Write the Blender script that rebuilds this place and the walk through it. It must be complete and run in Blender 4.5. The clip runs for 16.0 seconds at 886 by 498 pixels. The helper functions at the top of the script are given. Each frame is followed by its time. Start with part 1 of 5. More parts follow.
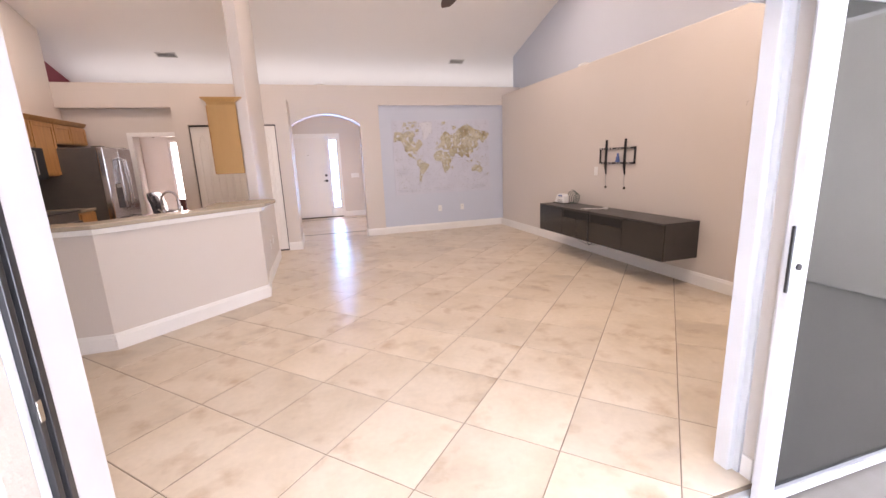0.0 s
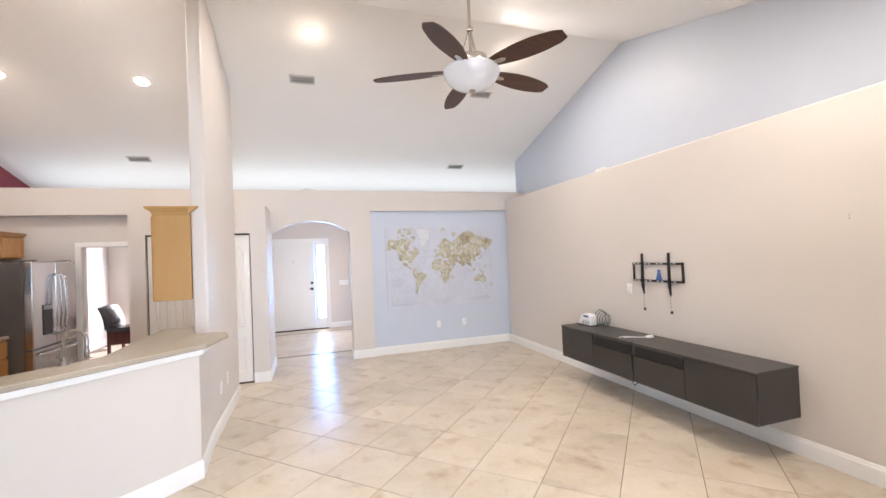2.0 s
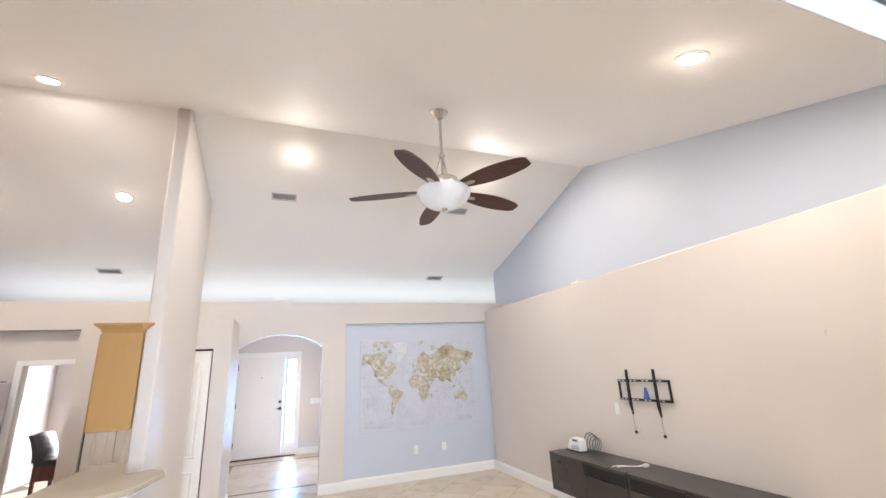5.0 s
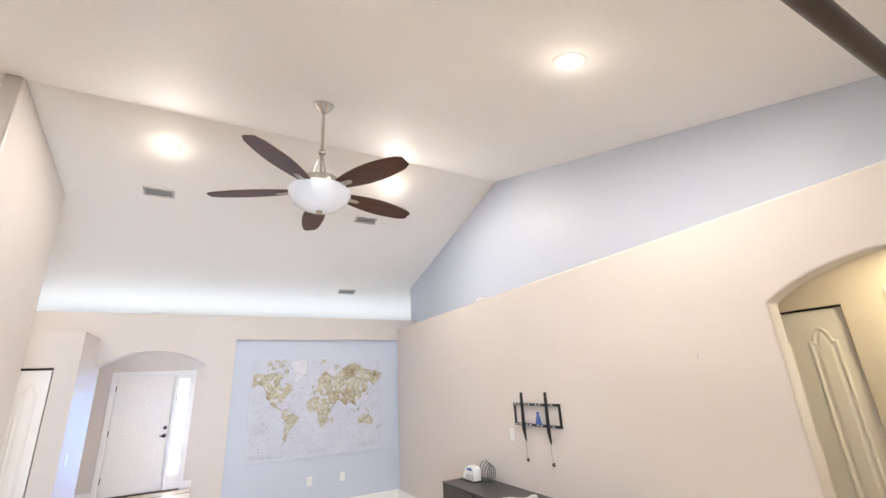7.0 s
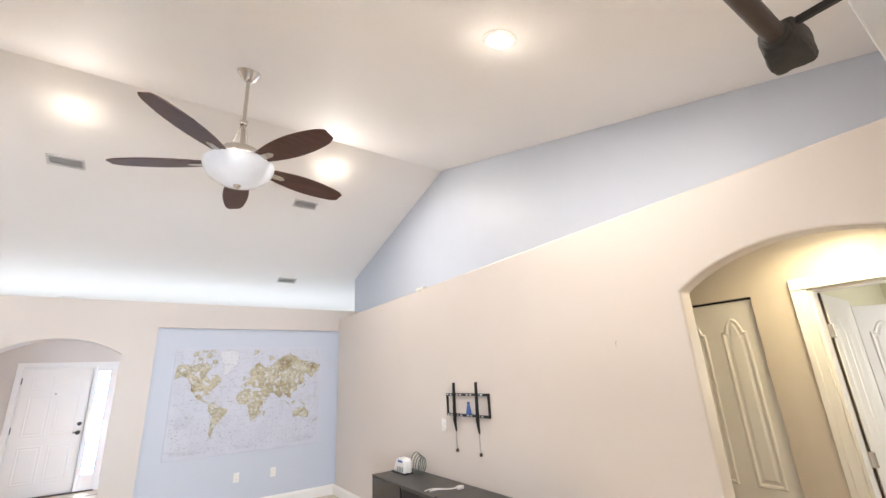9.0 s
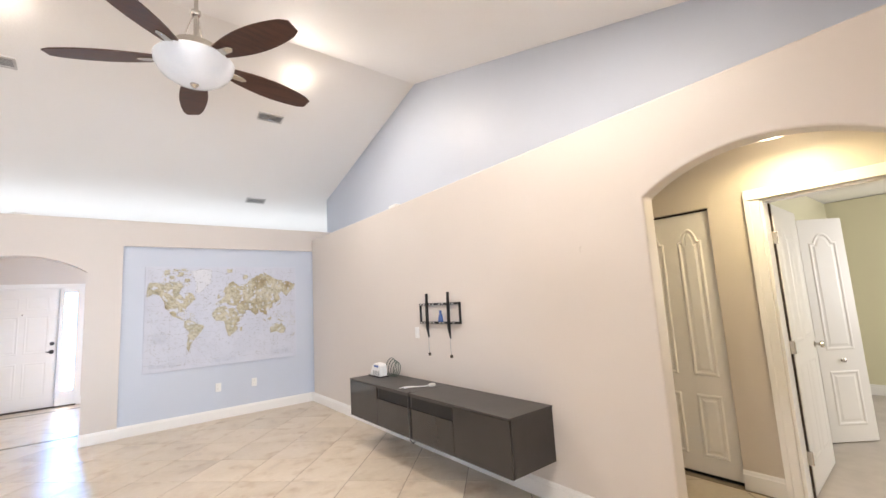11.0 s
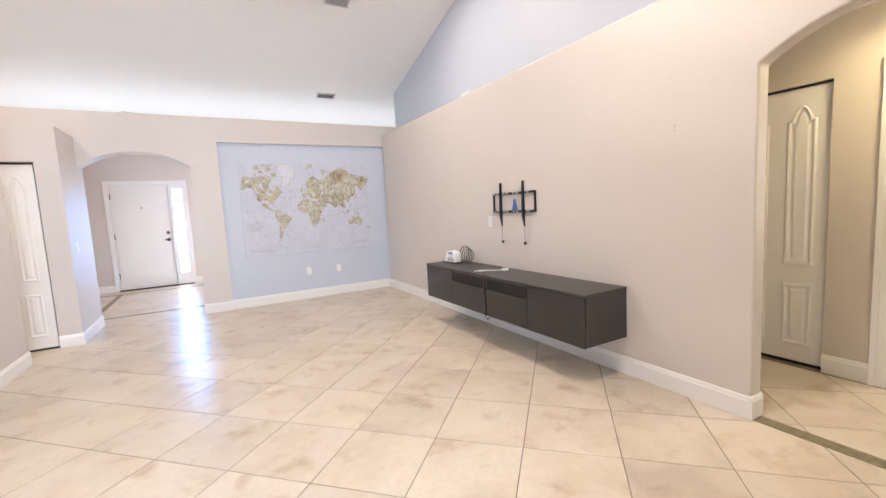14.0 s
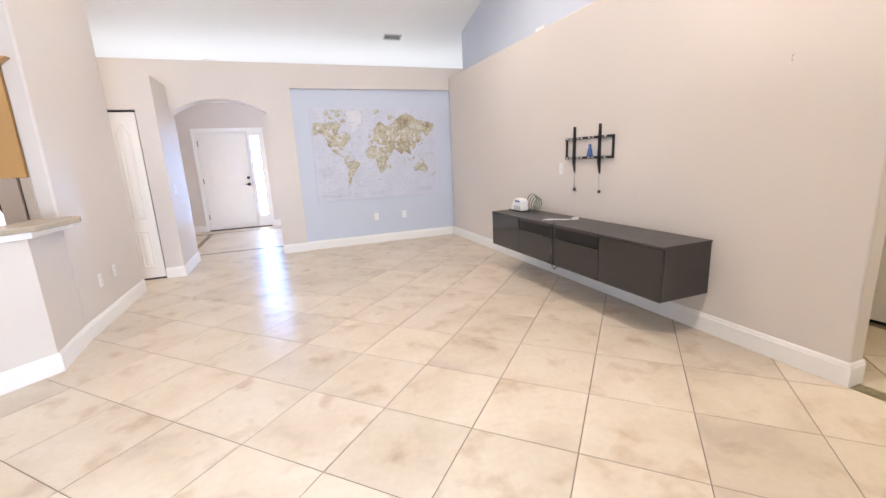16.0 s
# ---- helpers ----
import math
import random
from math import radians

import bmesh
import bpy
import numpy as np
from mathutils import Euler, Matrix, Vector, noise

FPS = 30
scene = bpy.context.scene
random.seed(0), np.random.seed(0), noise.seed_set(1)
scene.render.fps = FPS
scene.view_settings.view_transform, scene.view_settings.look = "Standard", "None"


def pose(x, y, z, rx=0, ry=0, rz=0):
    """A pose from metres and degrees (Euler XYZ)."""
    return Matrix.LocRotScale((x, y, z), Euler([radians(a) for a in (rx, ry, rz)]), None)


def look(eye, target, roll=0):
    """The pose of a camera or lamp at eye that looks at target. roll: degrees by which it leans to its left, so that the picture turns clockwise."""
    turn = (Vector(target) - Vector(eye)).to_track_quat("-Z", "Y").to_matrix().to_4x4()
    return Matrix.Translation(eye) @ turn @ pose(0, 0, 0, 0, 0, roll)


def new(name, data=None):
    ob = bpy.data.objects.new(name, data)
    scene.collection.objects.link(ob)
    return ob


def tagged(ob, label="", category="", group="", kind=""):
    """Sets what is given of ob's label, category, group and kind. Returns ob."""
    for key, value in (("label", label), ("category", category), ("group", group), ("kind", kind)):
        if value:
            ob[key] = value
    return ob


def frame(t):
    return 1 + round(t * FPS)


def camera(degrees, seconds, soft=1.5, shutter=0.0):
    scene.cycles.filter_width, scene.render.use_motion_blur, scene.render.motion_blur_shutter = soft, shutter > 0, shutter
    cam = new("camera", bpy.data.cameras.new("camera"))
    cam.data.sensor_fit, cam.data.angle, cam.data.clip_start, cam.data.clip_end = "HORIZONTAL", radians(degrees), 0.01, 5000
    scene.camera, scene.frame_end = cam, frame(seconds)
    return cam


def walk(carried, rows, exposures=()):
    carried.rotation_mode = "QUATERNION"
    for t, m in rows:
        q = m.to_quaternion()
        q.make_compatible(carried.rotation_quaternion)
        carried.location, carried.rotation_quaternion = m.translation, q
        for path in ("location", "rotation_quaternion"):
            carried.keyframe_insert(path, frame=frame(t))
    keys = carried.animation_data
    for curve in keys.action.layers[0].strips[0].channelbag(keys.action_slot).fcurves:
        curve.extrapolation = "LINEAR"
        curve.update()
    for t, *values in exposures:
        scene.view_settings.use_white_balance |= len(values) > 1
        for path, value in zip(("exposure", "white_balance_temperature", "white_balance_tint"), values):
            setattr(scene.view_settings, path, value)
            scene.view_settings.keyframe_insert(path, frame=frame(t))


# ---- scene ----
cam = camera(94.2, 16.0)
EXPOSURES = [(0, 0.89, 7150, 31), (0.5, 0.98, 6800, 26), (1.5, 1.26, 6350, 18), (3, 1.26, 6300, 15), (6, 1.27, 6250, 15), (8, 1.36, 6200, 14), (11, 1.36, 6400, 16), (12, 1.32, 6400, 17), (14, 1.29, 6350, 18), (16, 1.31, 6300, 18)]
PATH = [
    (0, (1.379, 2.424, 1.365), (1.931, 4.299, 0.944), -2.3),
    (0.5, (1.452, 2.774, 1.424), (2.017, 4.656, 1.051), -2.3),
    (1, (1.531, 3.098, 1.486), (2.11, 4.993, 1.221), -2.4),
    (1.5, (1.551, 3.346, 1.532), (2.153, 5.249, 1.416), -2.4),
    (2, (1.597, 3.485, 1.591), (2.213, 5.387, 1.628), -2.4),
    (2.5, (1.635, 3.528, 1.592), (2.261, 5.418, 1.775), -2.4),
    (3, (1.645, 3.537, 1.624), (2.279, 5.412, 1.912), -2.4),
    (3.5, (1.661, 3.537, 1.64), (2.291, 5.398, 2.012), -2.5),
    (5.8, (1.828, 3.538, 1.659), (2.584, 5.293, 2.25), -3.0),
    (6, (1.908, 3.572, 1.655), (2.687, 5.315, 2.25), -3.0),
    (6.5, (2.171, 3.647, 1.673), (3.027, 5.35, 2.279), -3.1),
    (7, (2.323, 3.64, 1.67), (3.246, 5.305, 2.284), -3.0),
    (7.5, (2.488, 3.641, 1.696), (3.468, 5.269, 2.318), -3.0),
    (8, (2.537, 3.642, 1.71), (3.563, 5.243, 2.331), -3.0),
    (8.2, (2.547, 3.63, 1.696), (3.585, 5.221, 2.32), -2.9),
    (10.5, (2.602, 3.649, 1.469), (3.802, 5.208, 1.828), -3.4),
    (11, (2.573, 3.64, 1.452), (3.797, 5.201, 1.702), -3.3),
    (11.5, (2.556, 3.636, 1.425), (3.789, 5.204, 1.574), -3.2),
    (12, (2.513, 3.627, 1.394), (3.738, 5.206, 1.46), -3.2),
    (12.5, (2.466, 3.636, 1.386), (3.658, 5.242, 1.381), -3.2),
    (13, (2.429, 3.658, 1.377), (3.563, 5.304, 1.311), -3.1),
    (13.5, (2.415, 3.659, 1.349), (3.472, 5.353, 1.22), -3.1),
    (14, (2.401, 3.653, 1.324), (3.369, 5.391, 1.122), -3.0),
    (14.5, (2.393, 3.667, 1.316), (3.274, 5.44, 1.036), -3.0),
    (15, (2.378, 3.676, 1.314), (3.185, 5.473, 0.967), -2.9),
    (15.5, (2.361, 3.678, 1.305), (3.102, 5.494, 0.91), -2.9),
    (16, (2.346, 3.682, 1.297), (3.025, 5.514, 0.87), -2.8),
]
walk(cam, [(t, look(eye, target, roll)) for t, eye, target, roll in PATH], EXPOSURES)

# ---- light ----
world = bpy.data.worlds.new("sky")
scene.world = world
world.use_nodes = True
wn = world.node_tree
sky = wn.nodes.new("ShaderNodeTexSky")
sky.sky_type, sky.sun_disc = "NISHITA", False
sky.sun_elevation, sky.sun_rotation = radians(50), radians(200)
wn.links.new(sky.outputs[0], wn.nodes["Background"].inputs[0])
wn.nodes["Background"].inputs[1].default_value = 0.15
sun = new("sun", bpy.data.lights.new("sun", "SUN"))
sun.data.energy, sun.data.angle, sun.data.color = 2.5, radians(0.6), (1.0, 0.95, 0.88)
sun.matrix_world = look((4, 24, 30), (4, 2, 0))


def area(name, eye, target, sx, sy, power, colour=(1, 1, 1)):
    lamp = new(name, bpy.data.lights.new(name, "AREA"))
    lamp.data.shape, lamp.data.size, lamp.data.size_y, lamp.data.energy, lamp.data.color = "RECTANGLE", sx, sy, power, colour
    lamp.matrix_world = look(eye, target)
    return lamp


def disc(name, m, power, colour, size=0.13):
    lamp = new(name, bpy.data.lights.new(name, "AREA"))
    lamp.data.shape, lamp.data.size, lamp.data.energy, lamp.data.color = "DISK", size, power, colour
    lamp.matrix_world = m
    return lamp


def bulb(name, place, power, colour, r=0.05):
    lamp = new(name, bpy.data.lights.new(name, "POINT"))
    lamp.data.energy, lamp.data.shadow_soft_size, lamp.data.color = power, r, colour
    lamp.location = place
    return lamp


WARM = (1.0, 0.915, 0.79)
HALL = (1.0, 0.84, 0.47)
bulb("hall_lamp", (5.75, 4.30, 2.20), 0.6, HALL, 0.08)
area("hall_lamp_down", (5.75, 4.30, 2.34), (5.75, 4.30, 0), 0.2, 0.2, 5.0, HALL)
# daylight of the open lanai, of the front sidelight and of the dining room and bedroom
CAN_POWER, HALO_POWER = 15, 1.15
area("lanai_daylight", (1.6, -0.6, 1.15), (1.6, 6, 2.8), 7.0, 2.1, 140, (0.62, 0.80, 1.0))
# sunlit deck, which throws the daylight up through the opening
area("deck_daylight", (1.9, 0.0, 0.0), (1.9, 0.6, 3.0), 7.0, 3.6, 1020, (0.72, 0.88, 1.0))
# added fill lamp on the plant ledge, no known source; brightens the ceiling
area("ledge_fill", (2.4, 11.3, 2.715), (2.4, 11.25, 4.0), 9.8, 1.1, 9, (0.92, 1.0, 1.0))
# added warm fill for the foyer, set in an assumed opening out of view
area("foyer_fill", (2.99, 12.1, 1.2), (1.0, 12.6, 1.1), 1.1, 1.7, 14, (1.0, 0.90, 0.80))
area("dining_daylight", (-1.55, 14.2, 1.3), (-1.7, 12, 1.0), 0.95, 1.9, 34, (1.0, 0.96, 0.93))
area("bedroom_daylight", (8.6, 2.0, 1.5), (7.6, 4.4, 1.0), 1.4, 1.2, 24, (0.97, 0.97, 0.90))


# ---- materials ----
def mat(name, colour, rough=0.5, metal=0.0, colour2=None, scale=3.0, bump=0.0, bump_scale=150.0, rough_var=0.06, detail=6.0, spec=0.5):
    """Principled surface with a two-scale variation of colour and roughness and a fine relief."""
    m = bpy.data.materials.new(name)
    m.use_nodes = True
    t = m.node_tree
    n, l = t.nodes, t.links
    b = n["Principled BSDF"]
    b.inputs["Metallic"].default_value = metal
    b.inputs["Specular IOR Level"].default_value = spec
    co = n.new("ShaderNodeTexCoord")
    big = n.new("ShaderNodeTexNoise")
    big.inputs["Scale"].default_value, big.inputs["Detail"].default_value, big.inputs["Roughness"].default_value = scale, detail, 0.6
    l.new(co.outputs["Object"], big.inputs["Vector"])
    ramp = n.new("ShaderNodeValToRGB")
    c2 = colour2 or tuple(c * 0.93 for c in colour)
    ramp.color_ramp.elements[0].position, ramp.color_ramp.elements[1].position = 0.3, 0.7
    ramp.color_ramp.elements[0].color, ramp.color_ramp.elements[1].color = (*c2, 1), (*colour, 1)
    l.new(big.outputs[0], ramp.inputs[0])
    l.new(ramp.outputs[0], b.inputs["Base Color"])
    fine = n.new("ShaderNodeTexNoise")
    fine.inputs["Scale"].default_value, fine.inputs["Detail"].default_value = bump_scale, 3.0
    l.new(co.outputs["Object"], fine.inputs["Vector"])
    rr = n.new("ShaderNodeMapRange")
    rr.inputs[3].default_value, rr.inputs[4].default_value = max(0.02, rough - rough_var), min(1, rough + rough_var)
    l.new(big.outputs[0], rr.inputs[0])
    l.new(rr.outputs[0], b.inputs["Roughness"])
    if bump:
        bp = n.new("ShaderNodeBump")
        bp.inputs["Strength"].default_value, bp.inputs["Distance"].default_value = bump, 0.004
        l.new(fine.outputs[0], bp.inputs["Height"])
        l.new(bp.outputs[0], b.inputs["Normal"])
    return m


def wood(name, dark, light, rough=0.4, axis=2, grain=18.0):
    """Wood with grain lines along one axis."""
    m = mat(name, light, rough, 0.0, dark, 2.0, 0.06, 90.0)
    t = m.node_tree
    n, l = t.nodes, t.links
    mp = n.new("ShaderNodeMapping")
    s = [grain, grain, grain]
    s[axis] = grain * 0.06
    mp.inputs["Scale"].default_value = s
    tex = [x for x in n if x.bl_idname == "ShaderNodeTexNoise"][0]
    tex.inputs["Scale"].default_value = 1.6
    co = [x for x in n if x.bl_idname == "ShaderNodeTexCoord"][0]
    l.new(co.outputs["Object"], mp.inputs["Vector"])
    l.new(mp.outputs[0], tex.inputs["Vector"])
    return m


def glow(name, colour, strength):
    m = bpy.data.materials.new(name)
    m.use_nodes = True
    b = m.node_tree.nodes["Principled BSDF"]
    b.inputs["Base Color"].default_value = (0.8, 0.8, 0.8, 1)
    b.inputs["Emission Color"].default_value = (*colour, 1)
    b.inputs["Emission Strength"].default_value = strength
    return m


def tile_material():
    """Glazed beige floor tile with brown travertine blotches, shifted tile by tile."""
    m = bpy.data.materials.new("glazed_beige_tile")
    m.use_nodes = True
    n, l = m.node_tree.nodes, m.node_tree.links
    b = n["Principled BSDF"]
    co, info = n.new("ShaderNodeTexCoord"), n.new("ShaderNodeObjectInfo")
    add = n.new("ShaderNodeVectorMath")
    add.operation = "MULTIPLY_ADD"
    add.inputs[1].default_value = (37.0, 53.0, 11.0)
    l.new(info.outputs["Random"], add.inputs[0])
    l.new(co.outputs["Object"], add.inputs[2])
    cloud, fine, spots = n.new("ShaderNodeTexNoise"), n.new("ShaderNodeTexNoise"), n.new("ShaderNodeTexNoise")
    cloud.inputs["Scale"].default_value, cloud.inputs["Detail"].default_value, cloud.inputs["Distortion"].default_value = 2.6, 5.0, 0.5
    fine.inputs["Scale"].default_value, fine.inputs["Detail"].default_value = 28.0, 6.0
    spots.inputs["Scale"].default_value, spots.inputs["Detail"].default_value = 5.0, 5.0
    for tex in (cloud, fine, spots):
        l.new(add.outputs[0], tex.inputs["Vector"])
    ramp = n.new("ShaderNodeValToRGB")
    e = ramp.color_ramp.elements
    e[0].position, e[0].color = 0.26, (0.48, 0.405, 0.325, 1)
    e[1].position, e[1].color = 0.52, (0.62, 0.54, 0.435, 1)
    x = e.new(0.40)
    x.color = (0.585, 0.50, 0.39, 1)
    x = e.new(0.72)
    x.color = (0.655, 0.58, 0.48, 1)
    l.new(cloud.outputs[0], ramp.inputs[0])
    sp = n.new("ShaderNodeValToRGB")
    sp.color_ramp.elements[0].position, sp.color_ramp.elements[0].color = 0.56, (1, 1, 1, 1)
    sp.color_ramp.elements[1].position, sp.color_ramp.elements[1].color = 0.75, (0.75, 0.655, 0.565, 1)
    l.new(spots.outputs[0], sp.inputs[0])
    mul, mul2 = n.new("ShaderNodeMix"), n.new("ShaderNodeMix")
    for q in (mul, mul2):
        q.data_type, q.blend_type = "RGBA", "MULTIPLY"
    mul.inputs[0].default_value = 1.0
    l.new(ramp.outputs[0], mul.inputs[6])
    l.new(sp.outputs[0], mul.inputs[7])
    grey = n.new("ShaderNodeMapRange")
    grey.inputs[3].default_value, grey.inputs[4].default_value = 0.90, 1.08
    l.new(fine.outputs[0], grey.inputs[0])
    mul2.inputs[0].default_value = 1.0
    l.new(mul.outputs[2], mul2.inputs[6])
    l.new(grey.outputs[0], mul2.inputs[7])
    hsv = n.new("ShaderNodeHueSaturation")
    tone = n.new("ShaderNodeMapRange")
    tone.inputs[3].default_value, tone.inputs[4].default_value = 0.93, 1.06
    l.new(info.outputs["Random"], tone.inputs[0])
    l.new(tone.outputs[0], hsv.inputs["Value"])
    l.new(mul2.outputs[2], hsv.inputs["Color"])
    l.new(hsv.outputs[0], b.inputs["Base Color"])
    rr = n.new("ShaderNodeMapRange")
    rr.inputs[3].default_value, rr.inputs[4].default_value = 0.28, 0.34
    l.new(cloud.outputs[0], rr.inputs[0])
    l.new(rr.outputs[0], b.inputs["Roughness"])
    bp = n.new("ShaderNodeBump")
    bp.inputs["Strength"].default_value, bp.inputs["Distance"].default_value = 0.03, 0.002
    l.new(cloud.outputs[0], bp.inputs["Height"])
    l.new(bp.outputs[0], b.inputs["Normal"])
    return m


def land_material():
    """Printed relief: ochre and pale grey-green regions under fine dark speckle."""
    m = mat("map_land_print", (0.58, 0.55, 0.44), 0.55, 0, (0.35, 0.28, 0.16), 4.5, 0.0, detail=5.0)
    n, l = m.node_tree.nodes, m.node_tree.links
    ramp = [x for x in n if x.bl_idname == "ShaderNodeValToRGB"][0]
    co = [x for x in n if x.bl_idname == "ShaderNodeTexCoord"][0]
    ramp.color_ramp.elements[0].position, ramp.color_ramp.elements[1].position = 0.32, 0.60
    x = ramp.color_ramp.elements.new(0.44)
    x.color = (0.52, 0.475, 0.345, 1)
    speck = n.new("ShaderNodeTexNoise")
    speck.inputs["Scale"].default_value, speck.inputs["Detail"].default_value, speck.inputs["Roughness"].default_value = 30.0, 5.0, 0.8
    l.new(co.outputs["Object"], speck.inputs["Vector"])
    dark = n.new("ShaderNodeValToRGB")
    dark.color_ramp.elements[0].position, dark.color_ramp.elements[0].color = 0.34, (0.42, 0.42, 0.40, 1)
    dark.color_ramp.elements[1].position, dark.color_ramp.elements[1].color = 0.56, (1, 1, 1, 1)
    l.new(speck.outputs[0], dark.inputs[0])
    mul = n.new("ShaderNodeMix")
    mul.data_type, mul.blend_type = "RGBA", "MULTIPLY"
    mul.inputs[0].default_value = 1.0
    l.new(ramp.outputs[0], mul.inputs[6])
    l.new(dark.outputs[0], mul.inputs[7])
    water = n.new("ShaderNodeTexNoise")
    water.inputs["Scale"].default_value, water.inputs["Detail"].default_value = 16.0, 6.0
    l.new(co.outputs["Object"], water.inputs["Vector"])
    cut = n.new("ShaderNodeMapRange")
    cut.inputs[1].default_value, cut.inputs[2].default_value = 0.56, 0.62
    l.new(water.outputs[0], cut.inputs[0])
    wet = n.new("ShaderNodeMix")
    wet.data_type = "RGBA"
    wet.inputs[7].default_value = (0.58, 0.60, 0.66, 1)
    l.new(cut.outputs[0], wet.inputs[0])
    l.new(mul.outputs[2], wet.inputs[6])
    l.new(wet.outputs[2], n["Principled BSDF"].inputs["Base Color"])
    return m


